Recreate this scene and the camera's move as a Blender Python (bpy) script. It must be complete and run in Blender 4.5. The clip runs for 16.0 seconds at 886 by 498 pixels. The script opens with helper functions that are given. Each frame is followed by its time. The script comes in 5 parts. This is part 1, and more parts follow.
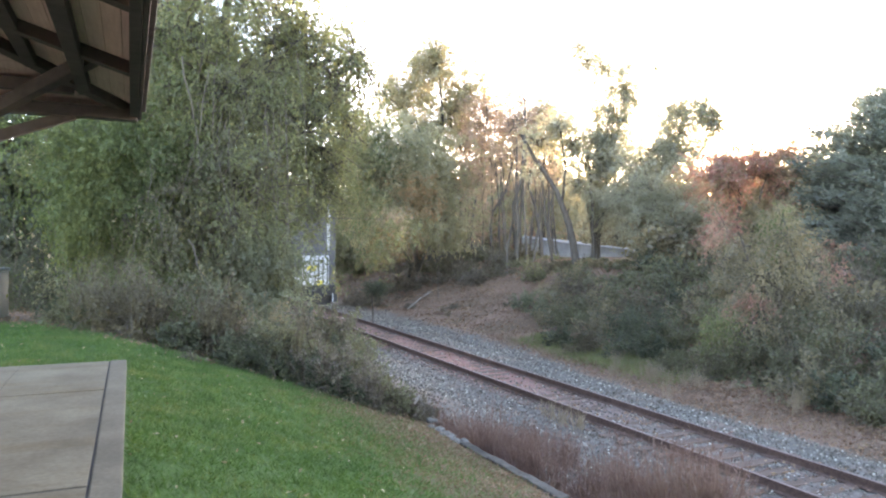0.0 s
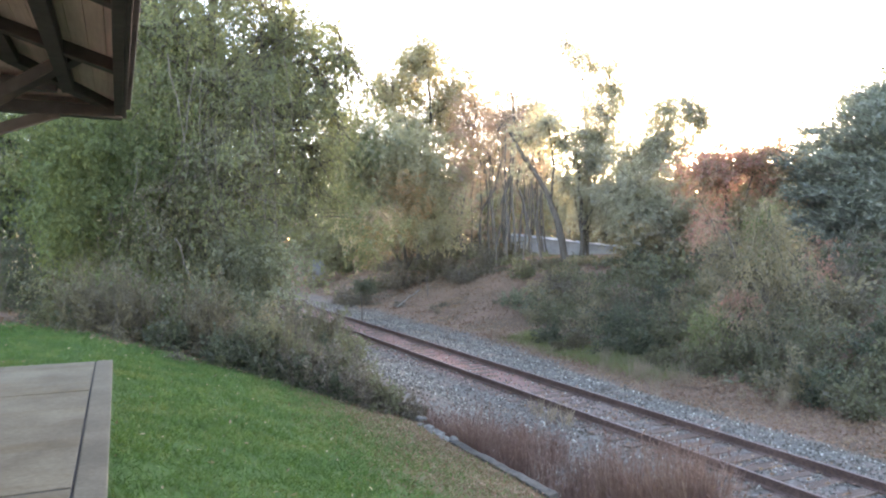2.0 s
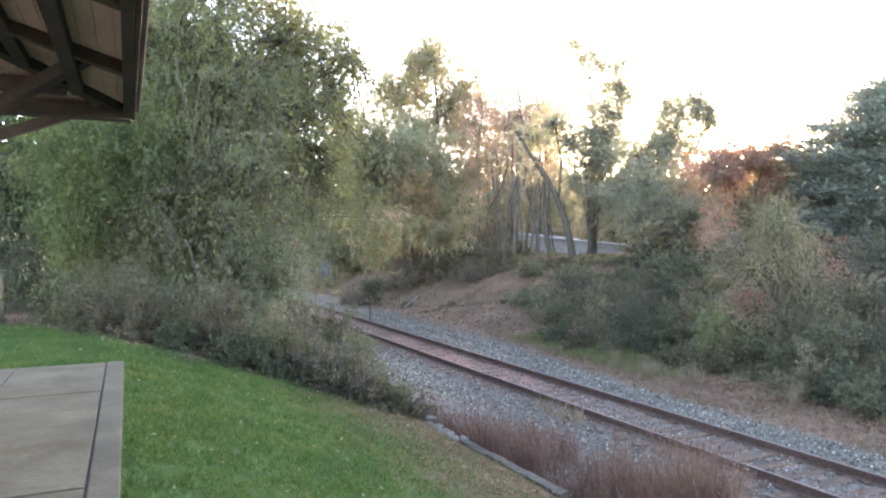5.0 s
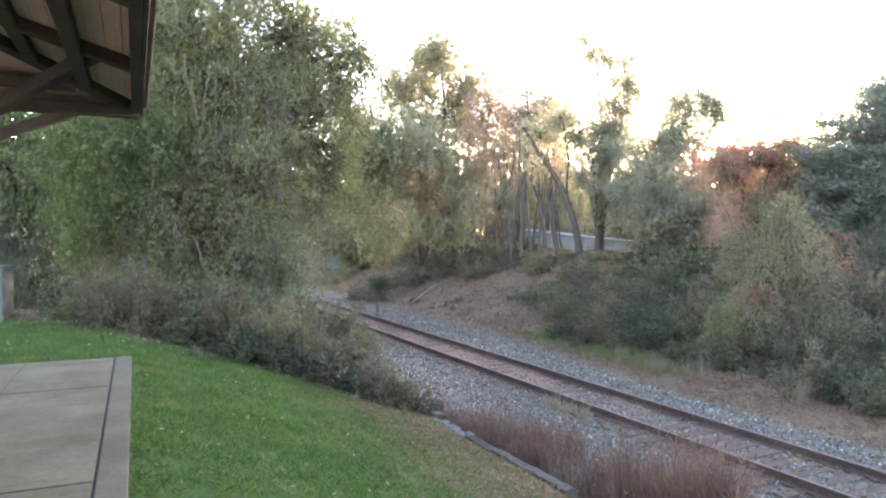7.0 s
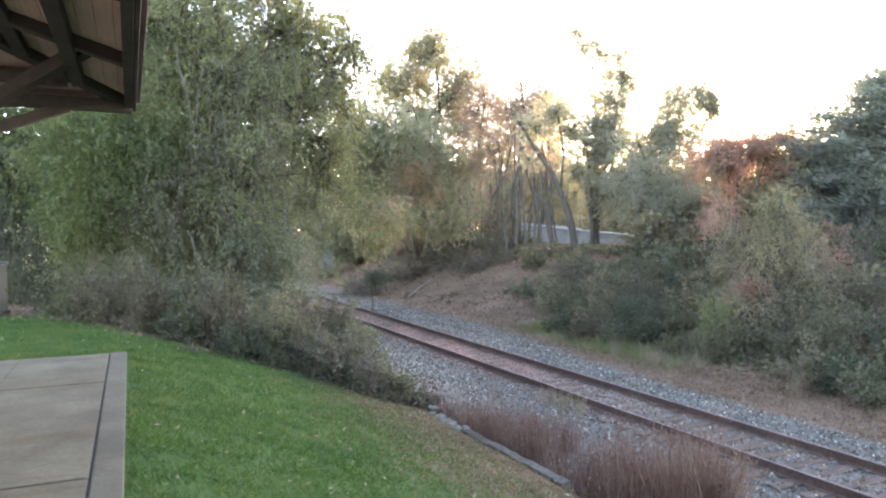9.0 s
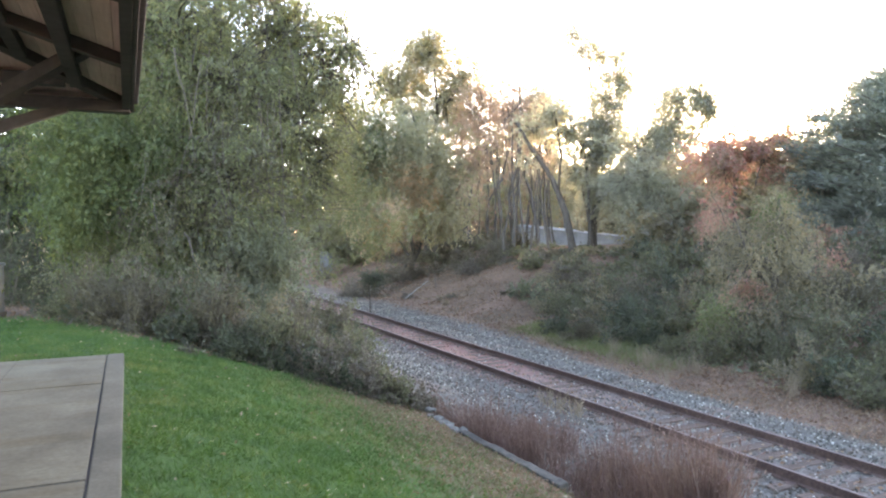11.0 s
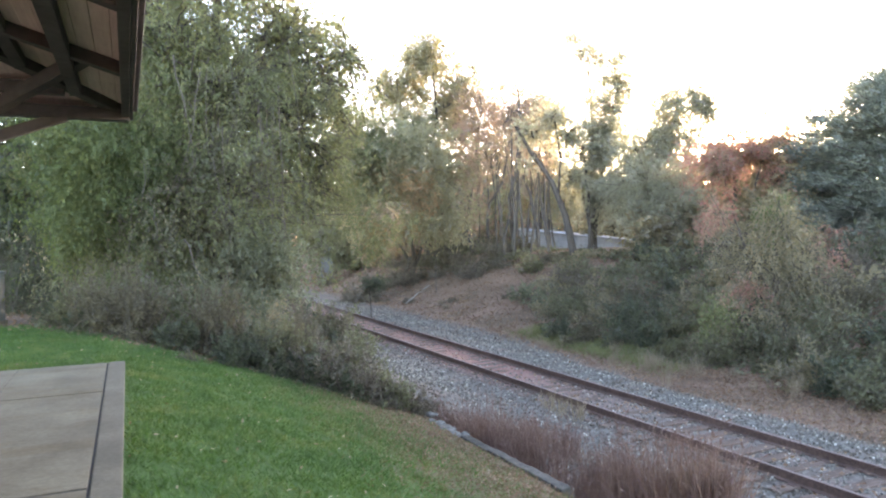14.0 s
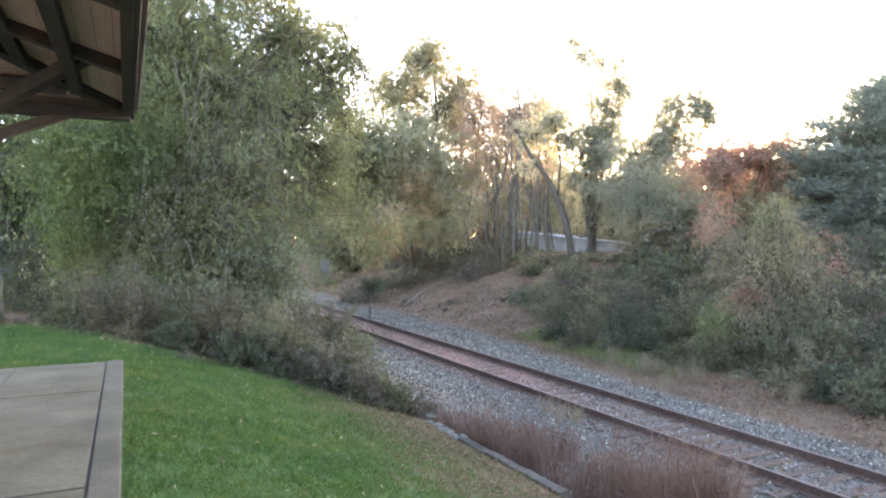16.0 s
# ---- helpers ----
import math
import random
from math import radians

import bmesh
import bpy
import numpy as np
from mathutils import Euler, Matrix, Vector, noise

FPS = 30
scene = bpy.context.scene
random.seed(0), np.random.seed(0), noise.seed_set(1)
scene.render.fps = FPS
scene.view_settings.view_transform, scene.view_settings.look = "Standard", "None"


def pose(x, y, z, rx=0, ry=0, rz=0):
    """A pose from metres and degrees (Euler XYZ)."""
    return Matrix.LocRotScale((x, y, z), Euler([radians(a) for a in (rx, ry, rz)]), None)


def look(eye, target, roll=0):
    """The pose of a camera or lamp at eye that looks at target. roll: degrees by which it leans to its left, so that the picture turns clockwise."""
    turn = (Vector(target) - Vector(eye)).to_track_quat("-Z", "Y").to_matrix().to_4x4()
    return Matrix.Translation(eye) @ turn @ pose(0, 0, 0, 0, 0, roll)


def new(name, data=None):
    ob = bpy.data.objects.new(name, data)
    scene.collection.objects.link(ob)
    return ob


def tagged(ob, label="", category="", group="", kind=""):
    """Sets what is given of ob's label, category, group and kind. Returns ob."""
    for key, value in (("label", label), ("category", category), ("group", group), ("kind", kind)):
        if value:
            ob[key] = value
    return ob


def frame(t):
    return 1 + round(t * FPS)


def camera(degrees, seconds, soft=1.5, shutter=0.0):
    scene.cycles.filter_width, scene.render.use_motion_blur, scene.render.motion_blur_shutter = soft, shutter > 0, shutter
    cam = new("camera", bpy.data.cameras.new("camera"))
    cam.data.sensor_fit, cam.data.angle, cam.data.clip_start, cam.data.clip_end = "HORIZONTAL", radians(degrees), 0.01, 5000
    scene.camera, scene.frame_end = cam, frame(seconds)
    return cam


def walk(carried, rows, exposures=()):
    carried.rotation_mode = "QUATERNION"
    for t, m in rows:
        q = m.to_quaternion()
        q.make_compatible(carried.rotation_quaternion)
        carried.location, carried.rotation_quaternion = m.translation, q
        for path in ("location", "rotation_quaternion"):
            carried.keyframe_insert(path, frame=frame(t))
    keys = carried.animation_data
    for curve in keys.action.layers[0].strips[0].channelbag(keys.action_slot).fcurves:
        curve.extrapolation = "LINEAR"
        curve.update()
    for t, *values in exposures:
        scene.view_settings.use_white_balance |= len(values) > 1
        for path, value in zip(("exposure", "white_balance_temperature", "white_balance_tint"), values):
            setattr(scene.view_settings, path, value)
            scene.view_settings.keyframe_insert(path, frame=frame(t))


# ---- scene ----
# the camera: hand-held at the edge of a station platform, turning slightly
PATH = [
    (0.0, -0.009, -0.009, 3.906, 89.416, -0.543, -0.308),
    (0.5, 0.009, -0.013, 3.906, 88.855, -0.379, -0.263),
    (1.0, 0.013, -0.002, 3.900, 89.001, -0.408, -0.529),
    (1.5, 0.017, -0.005, 3.900, 89.132, -0.301, -1.048),
    (2.0, 0.007, 0.002, 3.905, 89.257, -0.309, -1.195),
    (2.5, 0.009, -0.007, 3.905, 89.252, -0.336, -1.177),
    (3.0, 0.011, -0.012, 3.909, 89.313, -0.419, -1.446),
    (3.5, -0.003, 0.000, 3.902, 89.425, -0.240, -1.303),
    (4.0, -0.000, 0.002, 3.899, 89.326, 0.043, -1.053),
    (6.5, -0.015, 0.002, 3.902, 89.140, -0.188, -0.043),
    (7.0, -0.000, -0.000, 3.900, 88.920, -0.000, -0.000),
    (7.5, -0.005, 0.007, 3.908, 88.571, 0.141, -0.055),
    (8.0, -0.002, 0.008, 3.904, 88.439, 0.139, -0.254),
    (8.5, 0.004, 0.007, 3.902, 88.433, 0.258, -0.262),
    (9.0, 0.003, 0.004, 3.901, 88.434, 0.234, -0.380),
    (11.5, -0.007, 0.008, 3.898, 88.643, 0.189, -0.603),
    (12.0, -0.006, -0.000, 3.890, 88.737, 0.230, -0.552),
    (12.5, -0.014, 0.007, 3.902, 88.765, 0.151, -0.588),
    (13.0, -0.012, 0.002, 3.907, 88.818, 0.309, -0.602),
    (13.5, -0.007, 0.005, 3.903, 88.902, 0.514, -0.592),
    (14.0, 0.001, 0.005, 3.908, 88.903, 0.714, -0.560),
    (14.5, -0.007, 0.006, 3.906, 88.878, 0.651, -0.543),
    (15.0, -0.003, 0.006, 3.902, 88.894, 0.543, -0.505),
    (15.5, 0.007, -0.002, 3.907, 88.967, 0.341, -0.549),
    (16.0, -0.009, 0.002, 3.908, 89.073, 0.172, -0.641),
]
cam = camera(65.5, 16.0, soft=2.15)
walk(cam, [(t, pose(x, y, z, rx, ry, rz)) for t, x, y, z, rx, ry, rz in PATH],
     exposures=[(0.0, 4.57, 8100, 25), (2.0, 4.57, 8100, 25), (7.0, 4.52, 8100, 25), (16.0, 4.52, 8100, 25)])

# ---- light: a low sun behind the wooded rise, bright evening sky ----
SUN_AZ, SUN_EL = radians(21.5), radians(7.5)
world = bpy.data.worlds.new("evening_sky")
scene.world = world
world.use_nodes = True
wn = world.node_tree
sky = wn.nodes.new("ShaderNodeTexSky")
sky.sky_type = "NISHITA"
sky.sun_disc = False
sky.sun_elevation, sky.sun_rotation = SUN_EL, SUN_AZ
sky.air_density, sky.dust_density, sky.ozone_density = 0.75, 0.45, 1.3
bg = wn.nodes["Background"]
wn.links.new(sky.outputs[0], bg.inputs[0])
bg.inputs[1].default_value = 0.15

sun_data = bpy.data.lights.new("sun", "SUN")
sun_data.energy, sun_data.angle, sun_data.color = 1.6, radians(14), (1.0, 0.93, 0.84)
sun = new("sun", sun_data)
sun.matrix_world = look((math.sin(SUN_AZ) * 50, math.cos(SUN_AZ) * 50, 3.9 + 50 * math.tan(SUN_EL)), (0, 0, 3.9))

# ---- materials ----


def mat(name):
    m = bpy.data.materials.new(name)
    m.use_nodes = True
    nt = m.node_tree
    return m, nt, nt.nodes["Principled BSDF"], nt.nodes["Material Output"]


def node(nt, kind, **values):
    n = nt.nodes.new(kind)
    for k, v in values.items():
        n.inputs[k.replace("_", " ")].default_value = v
    return n


def ramp(nt, source, stops):
    r = nt.nodes.new("ShaderNodeValToRGB")
    el = r.color_ramp.elements
    while len(el) < len(stops):
        el.new(0.5)
    for e, (p, c) in zip(el, stops):
        e.position, e.color = p, (*c, 1)
    nt.links.new(source, r.inputs[0])
    return r.outputs[0]


def noise_fac(nt, scale, detail=5.0, coord="Object", stretch=None, rough=0.6):
    tc = nt.nodes.new("ShaderNodeTexCoord")
    out = tc.outputs[coord]
    if stretch:
        mp = nt.nodes.new("ShaderNodeMapping")
        mp.inputs["Scale"].default_value = stretch
        nt.links.new(out, mp.inputs[0])
        out = mp.outputs[0]
    n = node(nt, "ShaderNodeTexNoise", Scale=scale, Detail=detail, Roughness=rough)
    nt.links.new(out, n.inputs["Vector"])
    return n.outputs[0]


def mix(nt, fac, a, b, blend="MIX"):
    m = nt.nodes.new("ShaderNodeMix")
    m.data_type, m.blend_type = "RGBA", blend
    for sock, v in ((m.inputs[0], fac), (m.inputs[6], a), (m.inputs[7], b)):
        if isinstance(v, (int, float)):
            sock.default_value = v
        elif isinstance(v, tuple):
            sock.default_value = (*v, 1)
        else:
            nt.links.new(v, sock)
    return m.outputs[2]


def bump(nt, bsdf, height, strength, distance):
    b = node(nt, "ShaderNodeBump", Strength=strength, Distance=distance)
    nt.links.new(height, b.inputs["Height"])
    nt.links.new(b.outputs[0], bsdf.inputs["Normal"])


def surface(name, dark, light, scale, rough=0.8, metal=0.0, bump_d=0.004, coarse=0.7, stretch=None, blotch=(0.75, 1.1), stain=None):
    """Two scales of variation: fine grain between two colours, broad stains over it."""
    m, nt, bs, _ = mat(name)
    fine = noise_fac(nt, scale, 6, stretch=stretch)
    base = ramp(nt, fine, [(0.3, dark), (0.7, light)])
    broad = ramp(nt, noise_fac(nt, coarse, 4), [(0.35, (blotch[0],) * 3), (0.65, (blotch[1],) * 3)])
    base = mix(nt, 1.0, base, broad, "MULTIPLY")
    if stain:
        streak = ramp(nt, noise_fac(nt, 1.6, 7, stretch=(0.35, 1.6, 1), rough=0.7), [(0.48, (0, 0, 0)), (0.66, (0.9, 0.9, 0.9))])
        base = mix(nt, streak, base, mix(nt, 1.0, base, stain, "MULTIPLY"))
    nt.links.new(base, bs.inputs["Base Color"])
    bs.inputs["Roughness"].default_value, bs.inputs["Metallic"].default_value = rough, metal
    bs.inputs["Specular IOR Level"].default_value = 0.15 if rough > 0.7 else 0.4
    bump(nt, bs, fine, 0.6, bump_d)
    return m


def leafy(name, colours, through_light=0.4, rough=0.55, patch=0.5):
    """Leaves: each its own tint, broad drifts of tint through the crown, light shining through the blades."""
    m, nt, bs, out = mat(name)
    geo = nt.nodes.new("ShaderNodeNewGeometry")
    k = len(colours)
    drift = noise_fac(nt, patch, 3)
    add = nt.nodes.new("ShaderNodeMath")
    add.operation = "MULTIPLY_ADD"
    nt.links.new(geo.outputs["Random Per Island"], add.inputs[0])
    add.inputs[1].default_value = 0.55
    sub = nt.nodes.new("ShaderNodeMath")
    sub.operation = "MULTIPLY_ADD"
    nt.links.new(drift, sub.inputs[0])
    sub.inputs[1].default_value, sub.inputs[2].default_value = 1.6, -0.55
    nt.links.new(sub.outputs[0], add.inputs[2])
    col = ramp(nt, add.outputs[0], [(i / max(1, k - 1), c) for i, c in enumerate(colours)])
    nt.links.new(col, bs.inputs["Base Color"])
    bs.inputs["Roughness"].default_value = rough
    bs.inputs["Specular IOR Level"].default_value = 0.35
    tr = nt.nodes.new("ShaderNodeBsdfTranslucent")
    nt.links.new(mix(nt, 1.0, col, (1.25, 1.2, 0.8), "MULTIPLY"), tr.inputs[0])
    ms = nt.nodes.new("ShaderNodeMixShader")
    ms.inputs[0].default_value = through_light
    nt.links.new(bs.outputs[0], ms.inputs[1])
    nt.links.new(tr.outputs[0], ms.inputs[2])
    nt.links.new(ms.outputs[0], out.inputs[0])
    return m


GREEN = leafy("green_leaves", [(0.078, 0.077, 0.059), (0.100, 0.111, 0.066), (0.133, 0.144, 0.073), (0.196, 0.180, 0.082)], 0.5, patch=0.7)
LUSH = leafy("fresh_green_leaves", [(0.046, 0.060, 0.030), (0.062, 0.087, 0.035), (0.084, 0.108, 0.041), (0.114, 0.124, 0.047)], 0.5, patch=0.7)
GOLDEN = leafy("yellow_green_leaves", [(0.079, 0.096, 0.060), (0.102, 0.116, 0.065), (0.134, 0.135, 0.076), (0.173, 0.150, 0.081)], 0.55, patch=0.6)
# VINE to RED, and NEEDLE: tints lifted and greyed, haze put into the colour
VINE = leafy("vine_leaves", [(0.124, 0.105, 0.088), (0.158, 0.138, 0.102), (0.196, 0.167, 0.111), (0.256, 0.202, 0.126)], 0.5, patch=0.8)
YELLOW = leafy("yellowing_leaves", [(0.177, 0.184, 0.151), (0.224, 0.221, 0.164), (0.276, 0.251, 0.172), (0.321, 0.244, 0.164)], 0.58, patch=0.25)
AUTUMN = leafy("autumn_leaves", [(0.214, 0.178, 0.174), (0.261, 0.204, 0.176), (0.318, 0.217, 0.181), (0.310, 0.172, 0.158)], 0.58, patch=0.25)
ORANGE = leafy("orange_leaves", [(0.214, 0.184, 0.140), (0.271, 0.206, 0.136), (0.335, 0.214, 0.126), (0.330, 0.190, 0.116)], 0.58, patch=0.4)
PALE = leafy("haze_greyed_leaves", [(0.175, 0.179, 0.162), (0.220, 0.221, 0.190), (0.272, 0.266, 0.219), (0.307, 0.278, 0.210)], 0.6)
RED = leafy("red_leaves", [(0.298, 0.134, 0.148), (0.344, 0.173, 0.175), (0.298, 0.208, 0.181), (0.223, 0.222, 0.175)], 0.72)
# dark leaf fill: shade deep in woods and undergrowth is put into the colour
DARKLEAF = leafy("dark_shaded_leaves", [(0.037, 0.039, 0.029), (0.048, 0.056, 0.036), (0.062, 0.075, 0.044), (0.090, 0.096, 0.055)], 0.35, patch=0.9)
IVY = leafy("dark_ivy_leaves", [(0.078, 0.085, 0.061), (0.101, 0.114, 0.078), (0.132, 0.142, 0.093), (0.177, 0.177, 0.110)], 0.4, patch=0.9)
NEEDLE = leafy("pine_needles", [(0.088, 0.103, 0.094), (0.111, 0.129, 0.114), (0.138, 0.156, 0.137)], 0.3)
SHRUB = leafy("shrub_leaves", [(0.086, 0.074, 0.056), (0.100, 0.098, 0.068), (0.112, 0.117, 0.074), (0.148, 0.146, 0.093)], 0.5, patch=0.9)
BROWN = leafy("brown_seed_heads", [(0.065, 0.056, 0.040), (0.087, 0.077, 0.053), (0.113, 0.102, 0.070)], 0.4)
REED = leafy("russet_stems", [(0.093, 0.053, 0.049), (0.125, 0.073, 0.068), (0.153, 0.100, 0.088), (0.202, 0.143, 0.123)], 0.35, patch=1.2)
RUSSET = leafy("russet_shrub_leaves", [(0.077, 0.063, 0.055), (0.099, 0.082, 0.069), (0.131, 0.112, 0.092), (0.153, 0.141, 0.110)], 0.4, patch=1.0)
STRAW = leafy("straw_blades", [(0.135, 0.098, 0.074), (0.180, 0.139, 0.104), (0.225, 0.175, 0.135), (0.167, 0.123, 0.095)], 0.35, patch=0.8)
DRYTURF = leafy("dry_turf_blades", [(0.068, 0.059, 0.028), (0.103, 0.071, 0.039), (0.146, 0.088, 0.053), (0.195, 0.124, 0.077)], 0.35, patch=1.1)
BLADE = leafy("grass_blades", [(0.026, 0.068, 0.014), (0.040, 0.096, 0.019), (0.060, 0.117, 0.026), (0.118, 0.135, 0.041)], 0.35, patch=1.9)
WEED = leafy("weed_blades", [(0.093, 0.106, 0.051), (0.123, 0.136, 0.060), (0.162, 0.162, 0.076)], 0.4)
LITTER = leafy("fallen_leaves", [(0.13, 0.10, 0.062), (0.19, 0.145, 0.09), (0.25, 0.205, 0.135), (0.36, 0.32, 0.23)], 0.2, patch=1.5)
BANK = leafy("bank_litter", [(0.105, 0.059, 0.039), (0.150, 0.085, 0.054), (0.190, 0.116, 0.074), (0.240, 0.162, 0.103)], 0.2, patch=0.6)
BARK = surface("bark", (0.045, 0.038, 0.032), (0.105, 0.09, 0.076), 9, 0.9, bump_d=0.02, stretch=(1, 1, 0.2))
TWIG = surface("grey_twigs", (0.075, 0.064, 0.055), (0.145, 0.128, 0.11), 12, 0.9, stretch=(1, 1, 0.2))
VINEWOOD = surface("bare_vine_wood", (0.075, 0.065, 0.056), (0.145, 0.128, 0.11), 12, 0.9, stretch=(1, 1, 0.2))
STEM = surface("dark_shrub_stems", (0.055, 0.045, 0.038), (0.115, 0.098, 0.082), 12, 0.9, stretch=(1, 1, 0.2))
PALEWOOD = surface("bleached_wood", (0.15, 0.137, 0.12), (0.25, 0.232, 0.21), 8, 0.9, stretch=(1, 1, 0.3))
CONCRETE = surface("brushed_concrete", (0.100, 0.087, 0.060), (0.136, 0.118, 0.083), 22, 0.9, bump_d=0.002, coarse=1.3, blotch=(0.74, 1.12), stain=(0.9, 0.82, 0.70))
KERB = surface("kerb_concrete", (0.088, 0.078, 0.056), (0.120, 0.106, 0.078), 30, 0.9, bump_d=0.003, coarse=1.5)
OLD_CONCRETE = surface("weathered_concrete", (0.040, 0.036, 0.029), (0.095, 0.086, 0.072), 14, 0.9, bump_d=0.008, coarse=1.8, blotch=(0.6, 1.15))
RUBBLE = surface("broken_concrete", (0.075, 0.07, 0.06), (0.19, 0.18, 0.16), 12, 0.9, bump_d=0.01, coarse=3.0)
JOINT = surface("dark_joint_filler", (0.03, 0.028, 0.026), (0.06, 0.055, 0.05), 40, 0.95)
RUST = surface("rusted_rail", (0.072, 0.048, 0.042), (0.150, 0.092, 0.074), 18, 0.75, 0.25, 0.002, 1.2)
RAILTOP = surface("worn_rail_head", (0.10, 0.07, 0.06), (0.16, 0.12, 0.105), 25, 0.6, 0.3, 0.001, 2.0)
TIE = surface("old_sleeper_wood", (0.068, 0.047, 0.037), (0.165, 0.118, 0.094), 5, 0.95, bump_d=0.01, stretch=(0.3, 6, 6), blotch=(0.7, 1.15))
PAINT = surface("brown_paint", (0.074, 0.060, 0.062), (0.102, 0.085, 0.087), 10, 0.75, bump_d=0.001)
BOARD = surface("stained_boards", (0.52, 0.37, 0.355), (0.64, 0.48, 0.46), 4, 0.75, bump_d=0.002, stretch=(10, 0.6, 1))
# for the unseen wall that is added to keep light off the canopy
SHADE_WALL = surface("unseen_wall_boards", (0.16, 0.12, 0.10), (0.24, 0.185, 0.16), 5, 0.85, bump_d=0.003)
SHINGLE = surface("roof_shingles", (0.05, 0.045, 0.042), (0.10, 0.09, 0.085), 20, 0.95)
BOXGREEN = surface("green_cabinet_paint", (0.030, 0.050, 0.051), (0.042, 0.066, 0.066), 6, 0.5, bump_d=0.001)
WHITE = surface("white_siding", (0.22, 0.222, 0.226), (0.29, 0.29, 0.294), 3, 0.6, bump_d=0.001)
CABINET_GREY = surface("pale_cabinet_paint", (0.085, 0.092, 0.10), (0.12, 0.128, 0.14), 4, 0.5, bump_d=0.001)
WAGON_GREY = surface("dull_wagon_grey", (0.06, 0.06, 0.063), (0.10, 0.10, 0.104), 5, 0.6, bump_d=0.002)
WAGON_WHITE = surface("white_wagon_paint", (0.42, 0.43, 0.44), (0.58, 0.58, 0.60), 6, 0.5, bump_d=0.001)
WAGON_YELLOW = surface("yellow_wagon_paint", (0.6, 0.47, 0.05), (0.75, 0.6, 0.1), 6, 0.5, bump_d=0.001)
BLACK = surface("black_underframe", (0.02, 0.02, 0.021), (0.05, 0.048, 0.046), 8, 0.7, bump_d=0.003)

# ---- mesh helpers ----


def from_arrays(name, verts, faces, material, smooth=False):
    """A mesh from an array of points and arrays of corner numbers, one array for each face size."""
    me = bpy.data.meshes.new(name)
    verts = np.asarray(verts, np.float32)
    faces = [np.asarray(f, np.int32) for f in faces if len(f)]
    me.vertices.add(len(verts))
    me.vertices.foreach_set("co", verts.ravel())
    loops = np.concatenate([f.ravel() for f in faces])
    me.loops.add(len(loops))
    me.loops.foreach_set("vertex_index", loops)
    counts = np.concatenate([np.full(len(f), f.shape[1]) for f in faces])
    me.polygons.add(len(counts))
    me.polygons.foreach_set("loop_start", np.concatenate([[0], np.cumsum(counts)[:-1]]).astype(np.int32))
    me.polygons.foreach_set("use_smooth", np.full(len(counts), smooth))
    me.update(calc_edges=True)
    me.materials.append(material)
    return me


def part(name, shape, material, parent, label=""):
    """Links a bmesh or a mesh as one object under a thing or a part (or at top level)."""
    if isinstance(shape, bmesh.types.BMesh):
        me = bpy.data.meshes.new(name)
        shape.to_mesh(me)
        shape.free()
        me.materials.append(material)
    else:
        me = shape
    ob = new(name, me)
    ob.parent = parent
    return tagged(ob, label)


def thing(name, m, label, category, group="", kind=""):
    ob = new(name)
    ob.matrix_world = m
    return tagged(ob, label, category, group, kind)


def box(sx, sy, sz, at=(0, 0, 0), turn=None, bevel=0.0, bm=None):
    """A box of that size about its centre, its edges rounded by bevel; into bm where that is given."""
    own = bmesh.new()
    m = Matrix.Translation(at) @ (turn or Matrix()) @ Matrix.Diagonal((sx, sy, sz, 1))
    bmesh.ops.create_cube(own, size=1.0, matrix=m)
    if bevel:
        bmesh.ops.bevel(own, geom=own.edges[:], offset=bevel, segments=2, affect="EDGES", profile=0.6)
    if bm is None:
        return own
    tmp = bpy.data.meshes.new("tmp")
    own.to_mesh(tmp)
    own.free()
    bm.from_mesh(tmp)
    bpy.data.meshes.remove(tmp)
    return bm


def beam(a, b, w, h, bevel=0.008, bm=None):
    """A squared timber from a to b."""
    a, b = Vector(a), Vector(b)
    turn = (b - a).to_track_quat("X", "Z").to_matrix().to_4x4()
    return box((b - a).length, w, h, (a + b) / 2, turn, bevel, bm)


def unit(v):
    return v / np.maximum(np.linalg.norm(v, axis=-1, keepdims=True), 1e-9)


def cards(points, ways, sizes, wide, rng, three=False):
    """Leaf blades: four corners each, base, two sides and tip, cupped a little; three corners for far leaves."""
    n = len(points)
    side = unit(np.cross(ways, rng.normal(size=(n, 3))))
    if three:
        W, L = (sizes * wide * 0.5)[:, None], sizes[:, None]
        v = np.stack([points + side * W, points - side * W, points + ways * L], 1)
        return v.reshape(-1, 3), np.arange(n * 3).reshape(n, 3)
    nrm = np.cross(ways, side)
    L, W = sizes[:, None], (sizes * wide)[:, None]
    mid = points + ways * L * 0.45
    v = np.stack([points, mid + side * W * 0.5 + nrm * W * 0.15, points + ways * L, mid - side * W * 0.5 + nrm * W * 0.15], 1)
    return v.reshape(-1, 3), np.arange(n * 4).reshape(n, 4)


